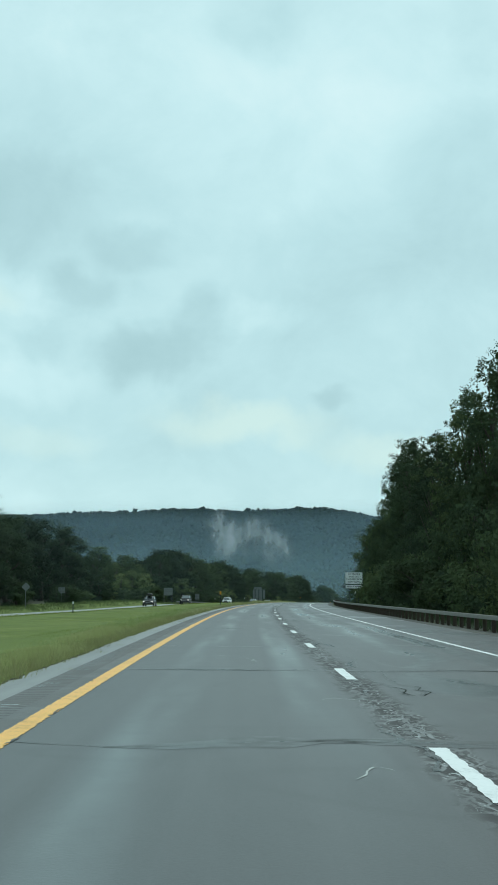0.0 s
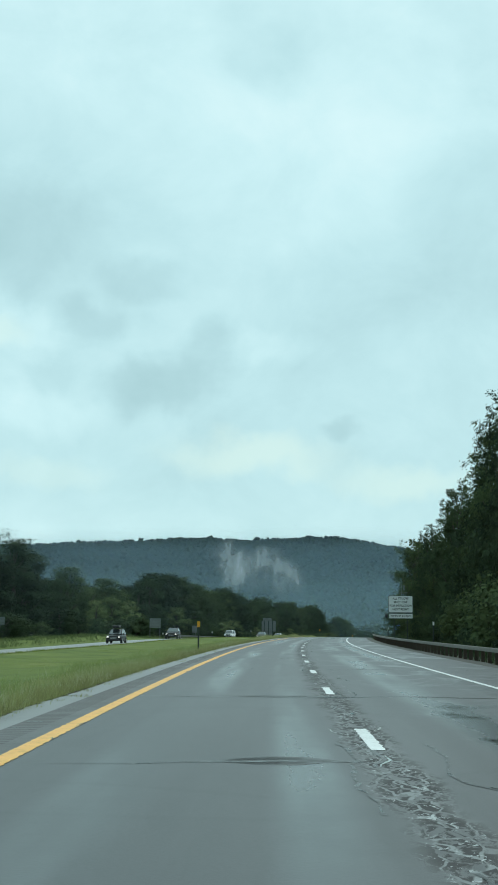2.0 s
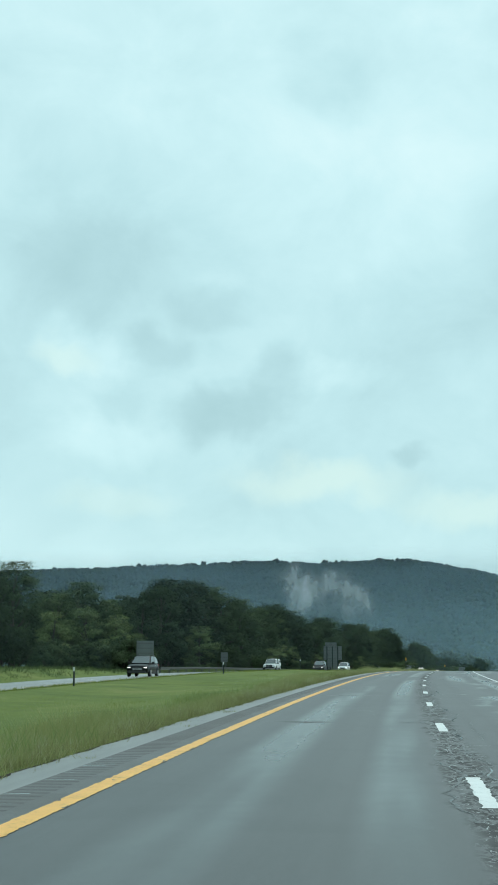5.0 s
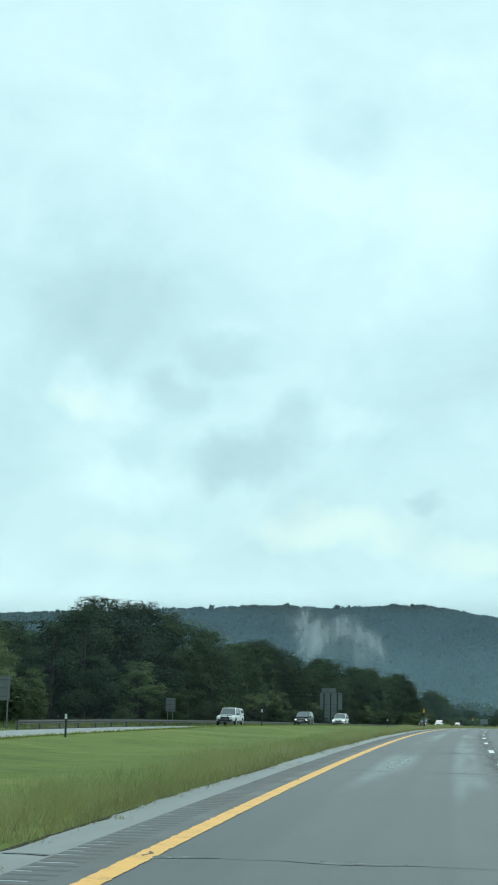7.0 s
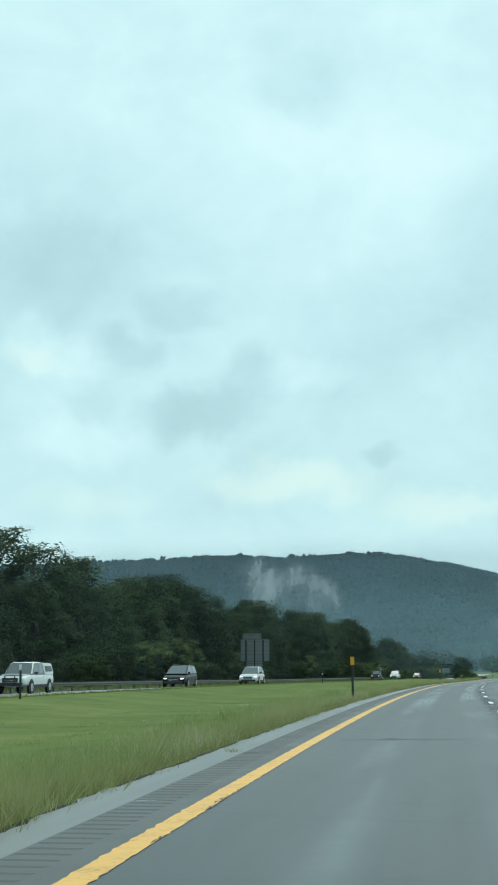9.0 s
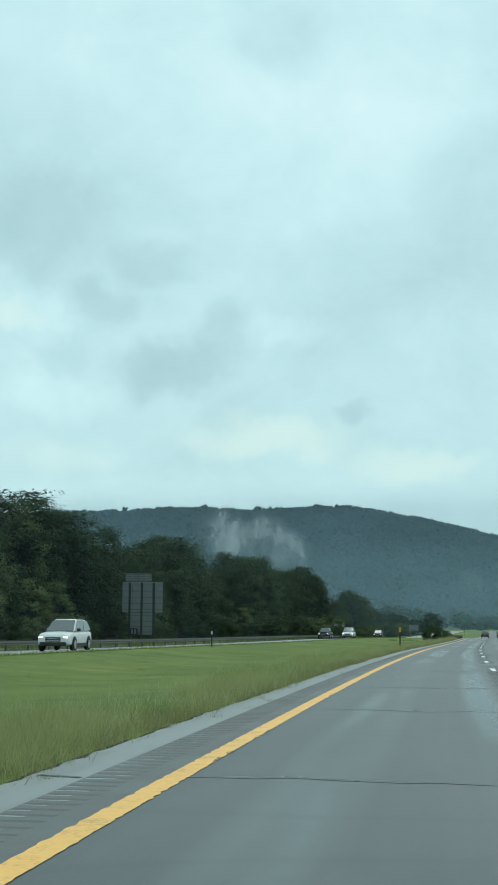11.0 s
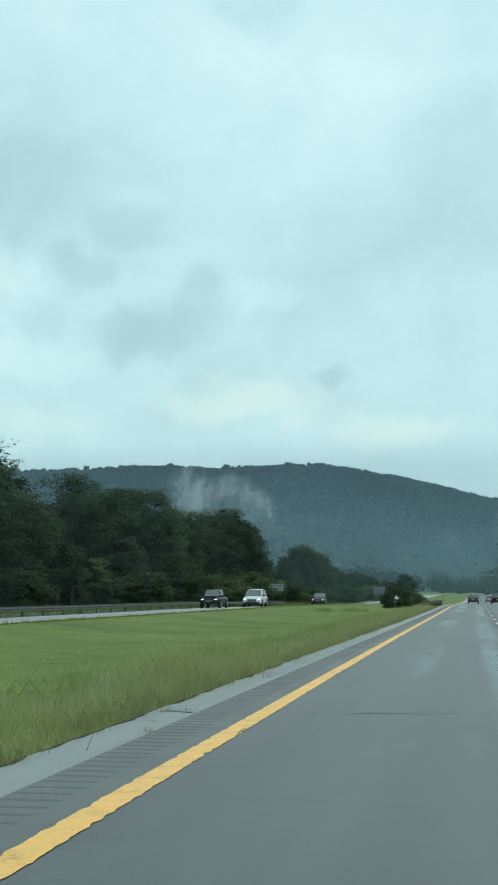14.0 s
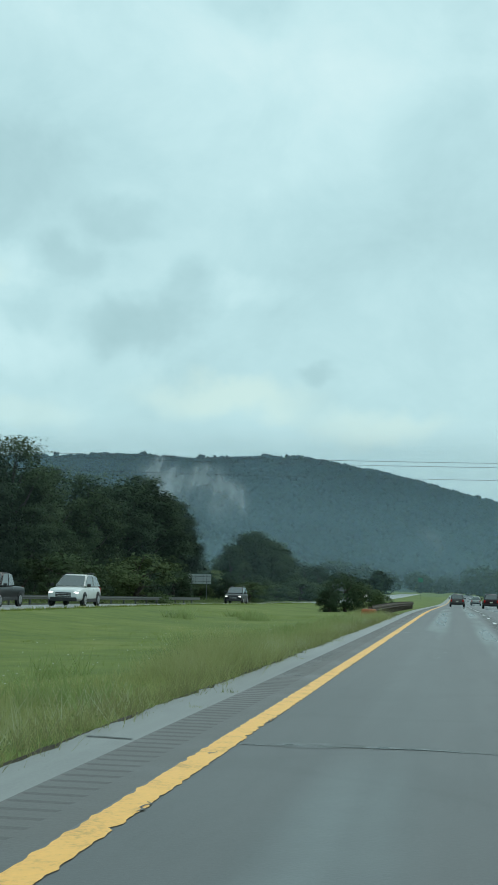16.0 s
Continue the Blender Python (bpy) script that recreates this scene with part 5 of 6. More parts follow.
def truck_sign():
    root = tagged(new("road_sign"), "white truck inspection sign with black lettering on dark posts", "sign")
    root.matrix_basis = stand(243, 11.75, -0.25)
    p = part("panel", plate(bmesh.new(), -1.5, 1.5, 3.45, 5.55, -0.03, 0.0, 0.15), M_SIGNBLACK, root, "dark edged sign panel")
    part("face", plate(bmesh.new(), -1.45, 1.45, 3.50, 5.50, -0.038, -0.03, 0.13), M_SIGNWHITE, p)
    for i, line in enumerate(("ALL TRUCKS", "MUST EXIT", "FOR INSPECTION", "NEXT RIGHT")):
        writing(line, 0.37, 0, 5.18 - i * 0.44, -0.042, M_SIGNBLACK, p, 0.93)
    q = part("lower_panel", plate(bmesh.new(), -1.45, 1.5, 2.72, 3.38, -0.03, 0.0, 0.06), M_SIGNBLACK, root, "dark edged lower plate")
    part("face", plate(bmesh.new(), -1.40, 1.45, 2.77, 3.33, -0.038, -0.03, 0.05), M_SIGNWHITE, q)
    writing("WHEN FLASHING", 0.34, 0.02, 3.05, -0.042, M_SIGNBLACK, q, 0.95)
    for x in (-0.8, 0.8):
        bm = bmesh.new()
        box(bm, x - 0.06, x + 0.06, 0.002, 0.12, -0.5, 5.3, 0.008)
        part("post", bm, M_POST, root)
    bm = bmesh.new()
    box(bm, -1.92, -1.56, -0.12, 0.12, 2.85, 3.25, 0.04)
    b = part("beacon", bm, M_TRIM, root, "black flashing beacon box")
    bm = bmesh.new()
    bmesh.ops.create_cone(bm, cap_ends=True, segments=20, radius1=0.13, radius2=0.13, depth=0.05, matrix=pose(-1.74, -0.13, 3.05, 90, 0, 0))
    part("lens", bm, M_TRIM, b)
    bm = bmesh.new()
    box(bm, -0.2, 0.9, 0.02, 0.10, 5.85, 5.91, 0.01)
    br = part("bracket", bm, M_SIGNBACK, root, "pale bracket above the sign")
    bm = bmesh.new()
    box(bm, 0.1, 0.16, 0.02, 0.08, 5.3, 6.9, 0.01)
    box(bm, 0.32, 0.50, 0.02, 0.05, 6.2, 6.8, 0.01)
    part("mast", bm, M_SIGNBACK, br)


truck_sign()


def marker_post(s, l, tall, amber=True):
    root = tagged(new("marker_post"), "slim dark post with an amber reflector plate in the median grass" if amber else "slim dark delineator post beside the road", "post", "amber marker posts" if amber else "delineator posts")
    root.matrix_basis = stand(s, l, float(terrain(s, l)) - 0.02, 0, 1.0, 0.6)
    bm = bmesh.new()
    box(bm, -0.045, 0.045, 0.0, 0.012, -0.3, tall)
    box(bm, -0.045, -0.033, 0.0, 0.045, -0.3, tall)
    box(bm, 0.033, 0.045, 0.0, 0.045, -0.3, tall)
    part("post", bm, M_POST, root)
    if amber:
        part("reflector", plate(bmesh.new(), -0.08, 0.08, tall - 0.29, tall + 0.04, -0.012, -0.002, 0.025), M_ORANGE, root, "amber plate")
        for z in (tall - 0.22, tall - 0.04):
            bm = bmesh.new()
            bmesh.ops.create_cone(bm, cap_ends=True, segments=8, radius1=0.012, radius2=0.009, depth=0.01, matrix=pose(0, -0.016, z, 90, 0, 0))
            part("bolt", bm, M_RAIL, root)
    else:
        part("reflector", plate(bmesh.new(), -0.06, 0.06, tall - 0.24, tall, -0.012, -0.002, 0.02), M_SIGNWHITE, root, "white plate")
    return root


for s, l, h in ((146.3, -4.16, 1.66), (357.9, -3.75, 1.72), (463.2, -3.76, 1.53)):
    marker_post(s, l, h)
for s, l, h in ((136.8, -17.9, 1.15), (359.0, -18.0, 1.5), (246.0, -18.0, 1.1), (470, -18, 1.2), (300, -18, 1.1), (163.8, 10.4, 1.9), (250, 10.4, 1.6), (330, 10.4, 1.6)):
    marker_post(s, l, h, False)


def sign_back(s, l, panels, posts, label, ribs=2, z0=0.0, mat=None):
    """A sign seen from behind: sheets, ribs, posts. It faces the other traffic."""
    root = tagged(new("road_sign"), label, "sign", "road signs seen from behind")
    root.matrix_basis = stand(s, l, float(terrain(s, l)) + z0)
    for x0, x1, a, b in panels:
        bm = bmesh.new()
        p = part("panel", plate(bm, x0, x1, a, b, 0.06, 0.075, 0.05), mat or M_SIGNBACK, root)
        n = max(ribs, int((b - a) / 0.8) + 1)
        for k in range(n):
            z = a + (k + 0.5) * (b - a) / n
            bm = bmesh.new()
            box(bm, x0 + 0.03, x1 - 0.03, 0.03, 0.06, z - 0.03, z + 0.03)
            part("rib", bm, M_RAILDARK, p)
        m = int((x1 - x0) / 1.1)
        for k in range(1, m):
            x = x0 + k * (x1 - x0) / m
            bm = bmesh.new()
            box(bm, x - 0.012, x + 0.012, 0.05, 0.06, a + 0.02, b - 0.02)
            part("seam", bm, M_TRIM, p)
    for x, top in posts:
        bm = bmesh.new()
        w = 0.11 if top > 4 else 0.04
        box(bm, x - w, x + w, -0.10, -0.085, -0.5, top)
        box(bm, x - w, x + w, 0.015, 0.03, -0.5, top)
        box(bm, x - 0.01, x + 0.01, -0.085, 0.015, -0.5, top)
        part("post", bm, M_POST if top > 4 else M_SIGNBACK, root)
    return root


BIG_SIGN = sign_back(517, -34.9, [(-2.25, 2.25, 3.4, 6.70), (-1.90, 1.0, 6.76, 7.62), (-1.3, 1.35, 1.0, 3.34)], [(-1.4, 6.6), (-0.05, 6.6), (1.3, 6.6)], "large grey back of a highway direction sign on three dark posts", 4)
for x in (-1.1, 0.45):
    part("stiffener", box(bmesh.new(), x - 0.05, x + 0.05, 0.0, 0.03, 6.3, 7.6), M_SIGNBACK, BIG_SIGN)
cabinet = part("control_box", box(bmesh.new(), -1.22, -0.42, -0.40, -0.13, 0.95, 1.70, 0.03), M_TRIM, BIG_SIGN, "dark control box with two pale slots")
for x in (-0.98, -0.66):
    part("slot", box(bmesh.new(), x - 0.09, x + 0.09, -0.41, -0.395, 1.08, 1.58), M_SIGNBACK, cabinet)
sign_back(333, -33.2, [(-1.05, 1.05, 2.0, 3.75)], [(-0.95, 3.65), (0.95, 3.65)], "grey back of a two-post road sign", 2)
sign_back(402.4, -37.0, [(-0.6, 0.6, 1.6, 3.2)], [(-0.3, 3.1), (0.3, 3.1)], "small grey sign back on two posts", 2)
diamond = sign_back(204, -36.0, [], [(0.0, 3.5)], "grey back of a diamond warning sign on one post", 2)
part("panel", plate(bmesh.new(), -0.46, 0.46, -0.46, 0.46, 0.06, 0.075, 0.06), M_SIGNBACK, diamond).matrix_basis = pose(0, 0, 3.05, 0, 45, 0)
sign_back(250, -40.0, [(-0.6, 0.6, 1.9, 2.9)], [(0.0, 2.8)], "small grey sign back near the trees", 2)
sign_back(745, -39, [(-1.85, 1.85, 2.6, 4.1)], [(-1.2, 4.0), (1.2, 4.0)], "wide pale sign back among bushes", 2, mat=M_SIGNPALE)
sign_back(800, -22, [(-1.4, 1.4, 2.2, 3.9)], [(-0.9, 3.8), (0.9, 3.8)], "grey sign back far along the road", 2)


def blue_sign():
    root = tagged(new("road_sign"), "small blue road sign on a slim post", "sign")
    root.matrix_basis = stand(430, 10.3, 0.2, 0, 0.8)
    p = part("panel", plate(bmesh.new(), -1.1, 1.1, 3.1, 4.6, -0.03, -0.015, 0.06), M_SIGNBLUE, root)
    for z, w in ((4.2, 0.7), (3.85, 0.8), (3.5, 0.5)):
        bm = bmesh.new()
        box(bm, -w, w, -0.036, -0.03, z - 0.05, z + 0.05)
        part("bar", bm, M_SIGNWHITE, p)
    bm = bmesh.new()
    box(bm, -0.05, 0.05, -0.014, 0.05, -0.4, 4.4)
    part("post", bm, M_POST, root)


blue_sign()


def rail_end_marker():
    root = tagged(new("rail_end_marker"), "rusty orange marker at the start of the median rail", "marker")
    root.matrix_basis = stand(598.5, -4.2, -0.08)
    bm = bmesh.new()
    box(bm, -0.35, 0.35, -0.25, 0.25, 0, 0.5, 0.08)
    part("block", bm, M_BARRIER, root)
    bm = bmesh.new()
    box(bm, -0.03, 0.03, -0.03, 0.03, 0.5, 0.62)
    part("cap", bm, M_RUST, root)


rail_end_marker()


def green_sign():
    root = tagged(new("road_sign"), "small green guide sign on a tall slim post", "sign")
    root.matrix_basis = stand(1010, -12, -0.2)
    part("panel", plate(bmesh.new(), -0.75, 0.75, 5.6, 7.0, -0.03, -0.015, 0.1), M_SIGNGREEN, root)
    bm = bmesh.new()
    box(bm, -0.06, 0.06, -0.014, 0.06, -0.4, 6.9)
    part("post", bm, M_POST, root)


green_sign()


# ---- power line ----
def power_line():
    ends = ((640, -75), (640, 75))
    tops = (12.7, 12.2, 11.3)
    for s, l in ends:
        root = tagged(new("utility_pole"), "grey timber utility pole with a crossarm", "pole", "utility poles")
        root.matrix_basis = stand(s, l, float(terrain(s, l)))
        v, f = tube_arrays([(0, 0, -1), (0, 0, 7), (0, 0, 14)], [0.19, 0.16, 0.12], 10)
        mesh_object("shaft", [q[:] for q in v], f, M_WOOD, root)
        bm = bmesh.new()
        box(bm, -0.06, 0.06, -1.2, 1.2, 13.0, 13.14, 0.01)
        part("crossarm", bm, M_WOOD, root)
    for k, (z, ds) in enumerate(zip(tops, (0.9, -0.9, 0.0))):
        f = np.linspace(0, 1, 25)
        pts = spots(640 + ds, -75 + 150 * f, z - 5.2 * f * (1 - f))
        v, fc = tube_arrays(pts.tolist(), [0.014] * len(pts), 5)
        ob = mesh_object("power_line", [q[:] for q in v], fc, M_WIRE)
        tagged(ob, "thin black overhead wire spanning the highway", "wire", "overhead wires")


power_line()


# ---- vehicles ----
def loft(bm, rings):
    made = [[bm.verts.new(q) for q in ring] for ring in rings]
    n = len(made[0])
    for a, b in zip(made, made[1:]):
        for i in range(n):
            bm.faces.new((a[i], a[(i + 1) % n], b[(i + 1) % n], b[i]))
    bm.faces.new(made[0][::-1])
    bm.faces.new(made[-1])
    bmesh.ops.recalc_face_normals(bm, faces=bm.faces)
    return bm


def body_ring(y, w, z0, z1, crown=0.04):
    """A closed cross-section: sill, flank, shoulder, top."""
    return [(-w * 0.90, y, z0), (w * 0.90, y, z0), (w * 0.985, y, z0 + 0.12), (w, y, (z0 + z1) * 0.52), (w * 0.955, y, z1 - 0.05), (w * 0.86, y, z1), (0, y, z1 + crown), (-w * 0.86, y, z1), (-w * 0.955, y, z1 - 0.05), (-w, y, (z0 + z1) * 0.52), (-w * 0.985, y, z0 + 0.12)]


SHAPES = {
    # stations: y, half width, sill, deck;  cabin: y and half width at the belt and at the roof
    "suv": dict(body=[(-2.28, 0.80, 0.48, 0.98), (-2.18, 0.90, 0.34, 1.03), (-1.2, 0.93, 0.27, 1.05), (0.4, 0.93, 0.26, 1.03), (1.2, 0.93, 0.27, 1.02), (1.85, 0.92, 0.28, 0.97), (2.18, 0.88, 0.30, 0.90), (2.30, 0.82, 0.33, 0.82), (2.36, 0.70, 0.40, 0.72)],
                cabin=[(-2.2, 0.82, 1.02), (-1.80, 0.64, 1.64), (0.05, 0.64, 1.69), (1.22, 0.84, 1.02)], wheels=(-1.36, 1.42), r=0.36, belt=1.03, roof=1.70),
    "minivan": dict(body=[(-2.5, 0.82, 0.48, 1.0), (-2.4, 0.94, 0.32, 1.06), (-1.2, 0.98, 0.25, 1.08), (0.6, 0.98, 0.25, 1.05), (1.5, 0.97, 0.27, 1.0), (2.1, 0.94, 0.29, 0.90), (2.4, 0.86, 0.32, 0.80), (2.52, 0.72, 0.40, 0.68)],
                    cabin=[(-2.45, 0.86, 1.04), (-2.10, 0.68, 1.69), (0.15, 0.69, 1.73), (1.75, 0.87, 1.0)], wheels=(-1.45, 1.55), r=0.34, belt=1.04, roof=1.74),
    "pickup": dict(body=[(-2.9, 0.92, 0.62, 1.10), (-2.8, 0.99, 0.50, 1.14), (-1.4, 1.0, 0.42, 1.15), (0.4, 1.0, 0.40, 1.16), (1.5, 1.0, 0.42, 1.16), (2.5, 0.98, 0.46, 1.10), (2.85, 0.90, 0.52, 0.98), (2.92, 0.82, 0.6, 0.86)],
                   cabin=[(-1.05, 0.88, 1.14), (-0.9, 0.72, 1.87), (0.55, 0.71, 1.90), (1.45, 0.89, 1.14)], wheels=(-1.75, 1.85), r=0.41, belt=1.15, roof=1.90),
    "sedan": dict(body=[(-2.35, 0.74, 0.46, 0.90), (-2.2, 0.86, 0.34, 0.98), (-1.2, 0.91, 0.24, 0.98), (0.4, 0.91, 0.23, 0.96), (1.2, 0.90, 0.24, 0.92), (1.9, 0.86, 0.27, 0.82), (2.25, 0.74, 0.34, 0.68)],
                  cabin=[(-1.85, 0.76, 0.97), (-0.95, 0.60, 1.42), (0.15, 0.61, 1.44), (1.15, 0.76, 0.93)], wheels=(-1.35, 1.4), r=0.33, belt=0.95, roof=1.44),
}


def wheel(root, x, y, r, side):
    bm = bmesh.new()
    v0 = bmesh.ops.create_cone(bm, cap_ends=True, segments=24, radius1=r, radius2=r, depth=0.22, matrix=pose(x, y, r, 0, 90, 0))["verts"]
    bmesh.ops.bevel(bm, geom=[e for e in bm.edges if len(e.link_faces) == 2 and any(len(f.verts) > 4 for f in e.link_faces)], offset=0.04, segments=2, affect="EDGES")
    t = part("tyre", bm, M_TYRE, root)
    bm = bmesh.new()
    bmesh.ops.create_cone(bm, cap_ends=True, segments=20, radius1=r * 0.64, radius2=r * 0.60, depth=0.02, matrix=pose(x + side * 0.112, y, r, 0, 90 * side, 0))
    for k in range(5):
        a = 2 * math.pi * k / 5
        m = pose(x + side * 0.125, y, r) @ pose(0, 0, 0, math.degrees(a), 0, 0)
        bmesh.ops.create_cube(bm, size=1.0, matrix=m @ Matrix.Translation((0, 0, r * 0.32)) @ Matrix.Diagonal((0.02, 0.05, r * 0.55, 1)))
    part("rim", bm, M_RIM, t)


def pane(bm, pts, thick=(0, 0, 0.006)):
    vs = [bm.verts.new(q) for q in pts]
    bm.faces.new(vs)
    return bm


def vehicle(kind, paint, label, lit=True, cap=False, roof_box=False):
    k = SHAPES[kind]
    root = tagged(new("car" if kind != "pickup" else "pickup_truck"), label, "car" if kind != "pickup" else "truck")
    bm = loft(bmesh.new(), [body_ring(*st) for st in k["body"]])
    body = part("body", bm, paint, root)
    body.modifiers.new("rounding", "SUBSURF").levels = body.modifiers["rounding"].render_levels = 2
    for pl in body.data.polygons:
        pl.use_smooth = True
    c = k["cabin"]
    rear, front = k["body"][0], k["body"][-1]
    # cabin: belt ring to roof ring
    bm = bmesh.new()
    (y0, w0, z0), (y1, w1, z1), (y2, w2, z2), (y3, w3, z3) = c
    belt = [(-w0, y0, z0), (w0, y0, z0), (w0 + 0.04, (y0 + y3) / 2, (z0 + z3) / 2 - 0.02), (w3, y3, z3), (-w3, y3, z3), (-w0 - 0.04, (y0 + y3) / 2, (z0 + z3) / 2 - 0.02)]
    top = [(-w1, y1, z1), (w1, y1, z1), (w1 + 0.02, (y1 + y2) / 2, (z1 + z2) / 2 + 0.03), (w2, y2, z2), (-w2, y2, z2), (-w1 - 0.02, (y1 + y2) / 2, (z1 + z2) / 2 + 0.03)]
    loft(bm, [belt, top])
    bmesh.ops.bevel(bm, geom=list(bm.edges), offset=0.075, segments=3, affect="EDGES")
    cabin = part("cabin", bm, paint, root)
    cabin.data.polygons.foreach_set("use_smooth", [True] * len(cabin.data.polygons))

    def lerp(a, b, f):
        return Vector(a) * (1 - f) + Vector(b) * f

    def window(name, a, b, cc, d, out):
        """A pane inset from the corners a, b (belt) and cc, d (roof), set just proud of the cabin."""
        o = Vector(out) * 0.022
        q = [lerp(lerp(a, b, u), lerp(d, cc, u), w) + o for u, w in ((0.045, 0.10), (0.955, 0.10), (0.94, 0.91), (0.06, 0.91))]
        bm = bmesh.new()
        vs = [bm.verts.new(p) for p in q] + [bm.verts.new(p - o * 0.5) for p in q]
        bm.faces.new(vs[:4])
        for i in range(4):
            bm.faces.new((vs[i], vs[4 + i], vs[4 + (i + 1) % 4], vs[(i + 1) % 4]))
        bmesh.ops.recalc_face_normals(bm, faces=bm.faces)
        part(name, bm, M_GLASS, root)

    window("windscreen", belt[3], belt[4], top[4], top[3], (0, 0.8, 0.6))
    window("rear_window", belt[1], belt[0], top[0], top[1], (0, -0.9, 0.4))
    for sgn, (i, j, m) in ((1, (1, 2, 3)), (-1, (0, 5, 4))):
        window("side_window", belt[i], belt[j], top[j], top[i], (sgn, 0, 0.1))
        window("side_window", belt[j], belt[m], top[m], top[j], (sgn, 0, 0.1))
    wr = k["r"]
    wx = max(st[1] for st in k["body"]) - 0.10
    for y in k["wheels"]:
        for sgn in (-1, 1):
            bm = bmesh.new()
            bmesh.ops.create_cone(bm, cap_ends=True, segments=24, radius1=wr + 0.06, radius2=wr + 0.06, depth=0.02, matrix=pose(sgn * (wx + 0.095), y, wr + 0.02, 0, 90, 0))
            part("wheel_arch", bm, M_TRIM, root)
            wheel(root, sgn * (wx + 0.02), y, wr, sgn)
    yf, zf = front[0], front[3]
    yb = rear[0]
    for sgn in (-1, 1):
        bm = bmesh.new()
        box(bm, sgn * 0.67 - 0.13, sgn * 0.67 + 0.13, yf - 0.26, yf - 0.02, zf - 0.02, zf + 0.07, 0.035)
        part("headlight", bm, M_HEAD if lit else M_HEADOFF, root)
        bm = bmesh.new()
        box(bm, sgn * 0.74 - 0.09, sgn * 0.74 + 0.09, yb - 0.02, yb + 0.10, rear[3] - 0.26, rear[3] + 0.02, 0.02)
        part("tail_light", bm, M_TAIL, root)
        bm = bmesh.new()
        box(bm, sgn * (w3 + 0.17) - 0.10, sgn * (w3 + 0.17) + 0.10, y3 - 0.32, y3 - 0.20, k["belt"] + 0.02, k["belt"] + 0.18, 0.03)
        part("mirror", bm, M_TRIM, root)
    bm = bmesh.new()
    box(bm, -0.42, 0.42, yf - 0.06, yf + 0.012, zf - 0.20, zf + 0.03, 0.02)
    if kind == "pickup":
        box(bm, -0.48, 0.48, yf - 0.10, yf + 0.02, 0.72, 0.98, 0.03)
    grille = part("grille", bm, M_TRIM, root)
    for z in (zf - 0.14, zf - 0.05):
        bm = bmesh.new()
        box(bm, -0.40, 0.40, yf + 0.004, yf + 0.03, z - 0.015, z + 0.015, 0.005)
        part("chrome_bar", bm, M_CHROME, grille)
    # dark cladding along the sills
    for sgn in (-1, 1):
        wide = max(st[1] for st in k["body"])
        bm = bmesh.new()
        box(bm, sgn * (wide - 0.05) - 0.05, sgn * (wide - 0.05) + 0.05, k["wheels"][0] + wr, k["wheels"][1] - wr, k["body"][3][2] - 0.02, k["body"][3][2] + 0.17, 0.03)
        part("sill", bm, M_TRIM, root)
        bm = bmesh.new()
        box(bm, sgn * wide - 0.012, sgn * wide + 0.012, -0.55, -0.35, k["belt"] - 0.16, k["belt"] - 0.12, 0.005)
        part("door_handle", bm, M_CHROME, root)
    bm = bmesh.new()
    box(bm, -0.62, 0.62, y3 + 0.10, front[0] - 0.35, k["belt"] - 0.02, k["belt"] + 0.035, 0.03)
    part("hood", bm, paint, root) if kind == "pickup" else bm.free()
    bm = bmesh.new()
    box(bm, -0.72, 0.72, yf - 0.12, yf + 0.03, front[2] - 0.10, front[2] + 0.10, 0.04)
    part("bumper", bm, M_TRIM, root)
    bm = bmesh.new()
    box(bm, -0.80, 0.80, yb - 0.06, yb + 0.12, rear[2] - 0.08, rear[2] + 0.12, 0.04)
    part("bumper", bm, M_TRIM, root)
    bm = bmesh.new()
    box(bm, -0.16, 0.16, yb - 0.025, yb - 0.005, rear[2] + 0.2, rear[2] + 0.34)
    part("plate", bm, M_PLATE, root)
    if kind in ("suv", "minivan"):
        for sgn in (-1, 1):
            bm = bmesh.new()
            box(bm, sgn * 0.60 - 0.02, sgn * 0.60 + 0.02, y1 + 0.1, y2 - 0.2, k["roof"] + 0.02, k["roof"] + 0.07, 0.01)
            part("roof_rail", bm, M_TRIM, root)
    if cap:
        bm = bmesh.new()
        loft(bm, [[(-0.94, -2.85, 1.12), (0.94, -2.85, 1.12), (0.80, -2.7, 1.82), (-0.80, -2.7, 1.82)], [(-0.94, -0.95, 1.12), (0.94, -0.95, 1.12), (0.80, -0.95, 1.86), (-0.80, -0.95, 1.86)]])
        bmesh.ops.bevel(bm, geom=list(bm.edges), offset=0.05, segments=2, affect="EDGES")
        part("bed_cap", bm, paint, root)
        for sgn in (-1, 1):
            bm = bmesh.new()
            q = [(sgn * 0.925, -2.5, 1.32), (sgn * 0.925, -1.2, 1.32), (sgn * 0.86, -1.2, 1.66), (sgn * 0.86, -2.5, 1.66)]
            vs = [bm.verts.new(p) for p in q]
            bm.faces.new(vs if sgn > 0 else vs[::-1])
            bmesh.ops.solidify(bm, geom=bm.faces[:], thickness=0.02)
            part("cap_window", bm, M_GLASS, root)
    if kind == "pickup":
        bm = bmesh.new()
        box(bm, -0.8, 0.8, yf + 0.0, yf + 0.06, 0.62, 0.70, 0.02)
        for x in (-0.3, 0.3):
            box(bm, x - 0.03, x + 0.03, yf - 0.02, yf + 0.06, 0.6, 1.08, 0.01)
        part("push_bar", bm, M_TRIM, root)
    if roof_box:
        bm = bmesh.new()
        box(bm, -0.38, 0.42, -1.2, 0.5, 1.80, 2.12, 0.12)
        part("roof_box", bm, M_TRIM, root, "black roof box")
    return root


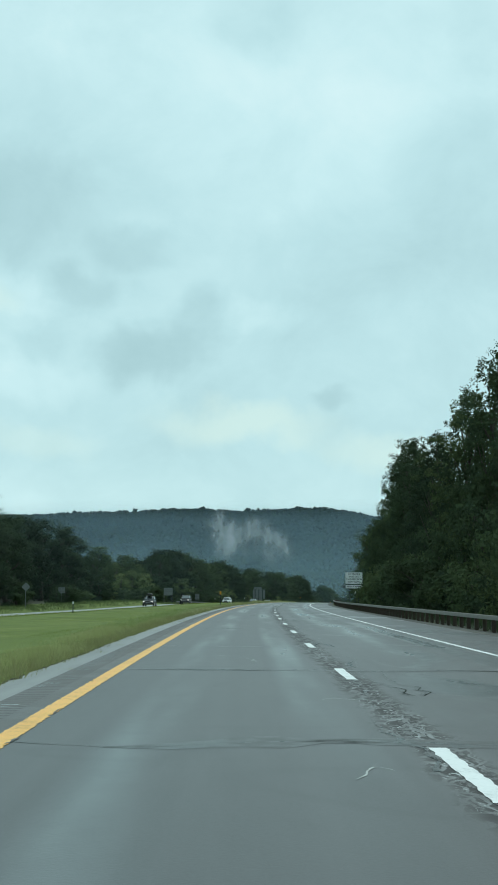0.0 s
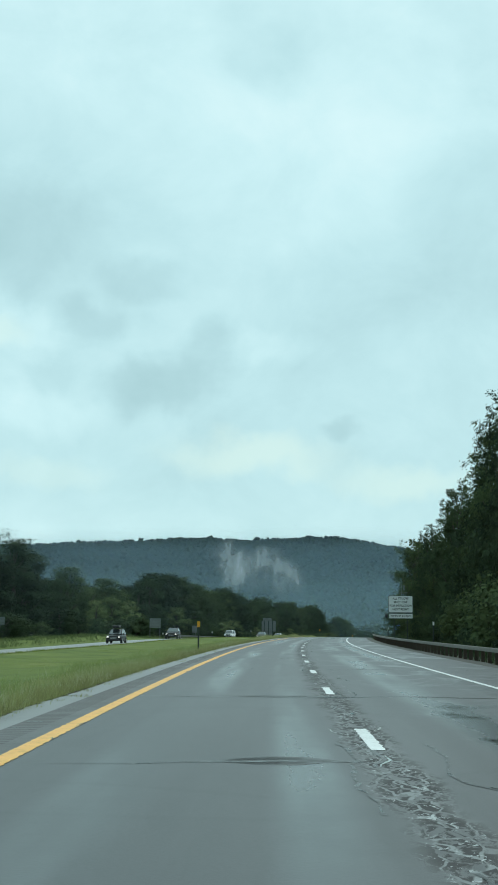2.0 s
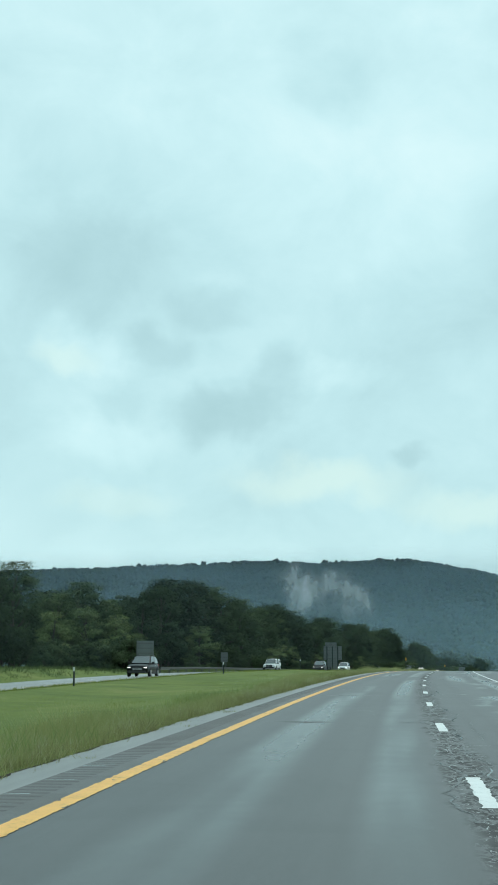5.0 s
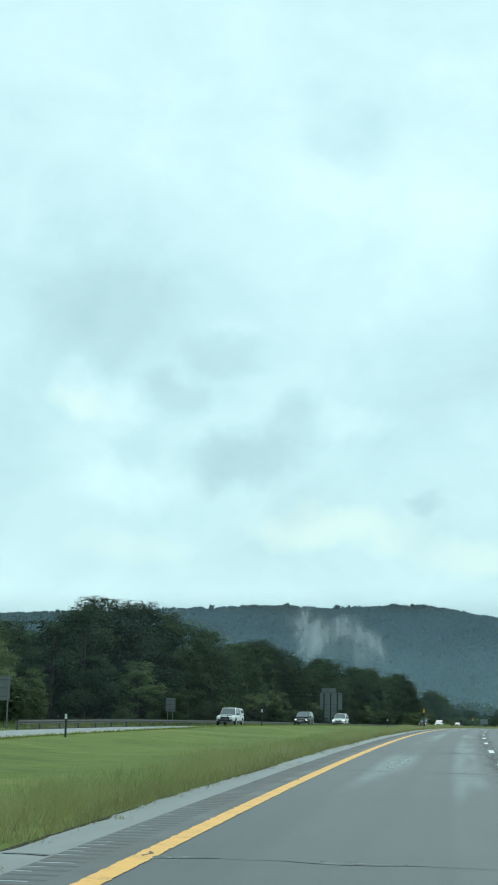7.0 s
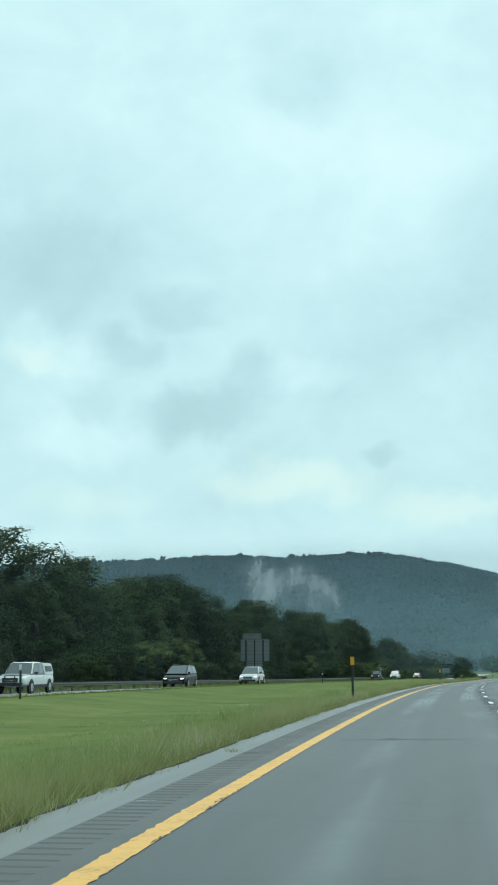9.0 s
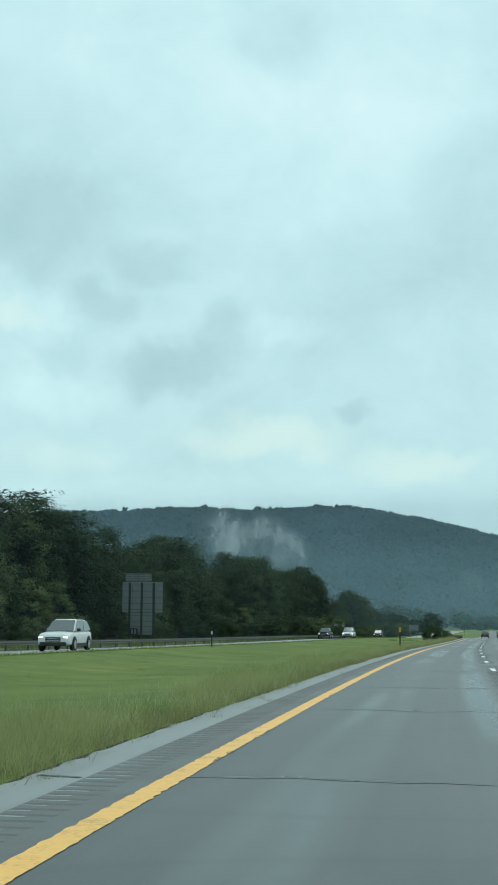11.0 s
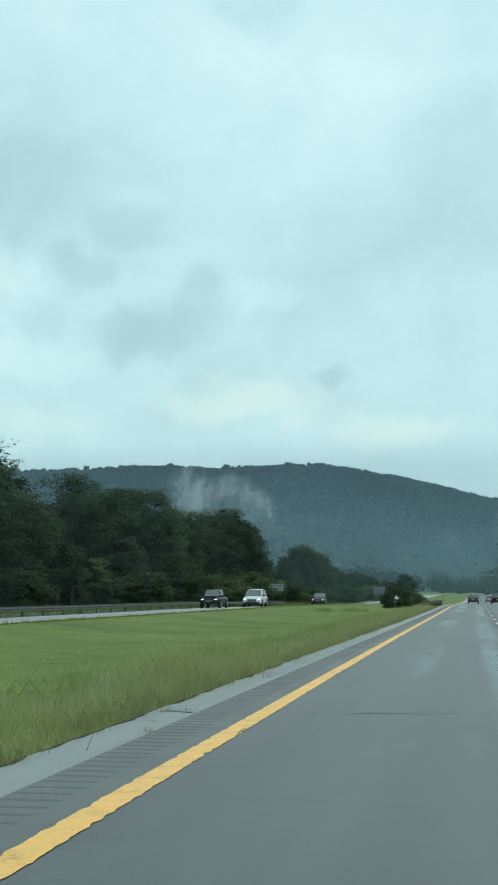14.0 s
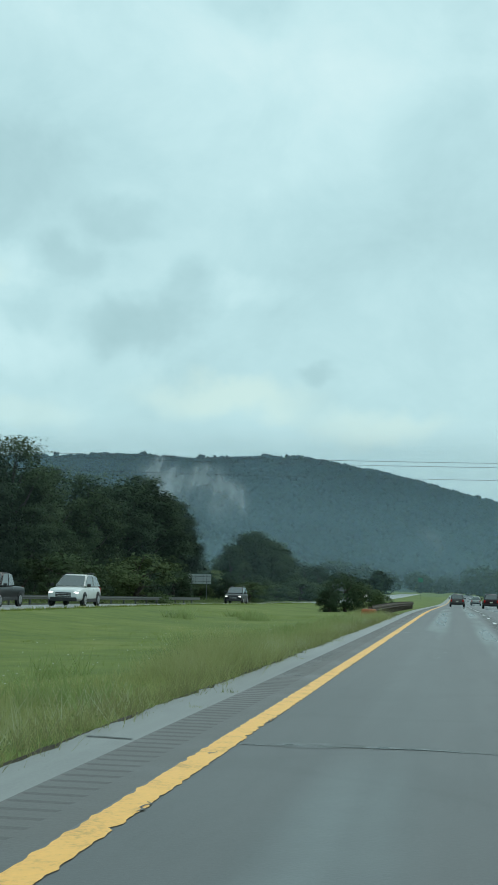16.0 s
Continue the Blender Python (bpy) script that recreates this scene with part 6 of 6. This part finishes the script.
def car_paint(name, colour, metal=0.3):
    m, t, b = material(name)
    co = t.add("ShaderNodeTexCoord").outputs["Object"]
    dirt = t.noise(co, 2.0, 4.0)
    t.link(t.ramp(dirt, [(0.35, tuple(c * 0.85 for c in colour)), (0.65, colour)]), b.inputs["Base Color"])
    b.inputs["Metallic"].default_value, b.inputs["Roughness"].default_value = metal, 0.35
    b.inputs["Specular IOR Level"].default_value = 0.5 if colour[0] > 0.3 else 0.22
    b.inputs["Coat Weight"].default_value, b.inputs["Coat Roughness"].default_value = 0.25 if colour[0] > 0.3 else 0.08, 0.1
    return m


P_BLACK = car_paint("black_car_paint", (0.003, 0.003, 0.0035), 0.0)
P_GREY = car_paint("dark_grey_car_paint", (0.016, 0.017, 0.018), 0.1)
P_TAN = car_paint("bronze_car_paint", (0.11, 0.10, 0.098), 0.4)
P_RED = car_paint("deep_red_car_paint", (0.030, 0.007, 0.010), 0.0)
P_WHITE = car_paint("white_car_paint", (0.72, 0.73, 0.72), 0.0)
P_SILVER = car_paint("silver_car_paint", (0.42, 0.43, 0.43), 0.6)


def park(root, s, l, oncoming, size=1.0):
    h = 0.004 + (float(opposite(s, l)) if l < -15 else 0.0)
    root.matrix_basis = stand(s, l, h, 180 if oncoming else 0, size)


CARS = (
    ("suv", P_TAN, "bronze-grey SUV with a roof rack on the damp highway", 716, 0.1, False, {"lit": False}),
    ("suv", P_RED, "dark red SUV with tinted windows on the damp highway", 697, 3.9, False, {"lit": False}),
    ("suv", P_SILVER, "small silver car far ahead", 800, 3.6, False, {"lit": False}),
    ("suv", P_GREY, "dark grey SUV with a black roof box on the opposite road", 236, -22.2, True, {"roof_box": True}),
    ("suv", P_BLACK, "black SUV with lit headlights on the opposite road", 283, -21.9, True, {}),
    ("pickup", P_WHITE, "white pickup truck with a covered bed on the opposite road", 384, -25.8, True, {"cap": True, "lit": False}),
    ("minivan", P_GREY, "dark grey minivan on the opposite road", 412, -22.2, True, {}),
    ("suv", P_WHITE, "white SUV on the opposite road", 447, -22.4, True, {}),
    ("pickup", P_BLACK, "black pickup truck with lit headlights on the opposite road", 607, -25.6, True, {}),
    ("suv", P_WHITE, "white SUV with lit headlights on the opposite road", 611, -22.0, True, {}),
    ("suv", P_GREY, "dark grey SUV following on the opposite road", 674, -22.2, True, {}),
    ("sedan", P_SILVER, "silver sedan far along the opposite road", 880, -22.2, True, {}),
    ("sedan", P_WHITE, "white sedan far along the opposite road", 950, -25.8, True, {}),
)
for kind, paint, label, s, l, oncoming, extra in CARS:
    car = tagged(vehicle(kind, paint, label, **extra), group="cars on the opposite road" if oncoming else "cars ahead on the highway")
    park(car, s, l, oncoming, 1.08 if paint is P_WHITE and kind == "suv" else 1.0)
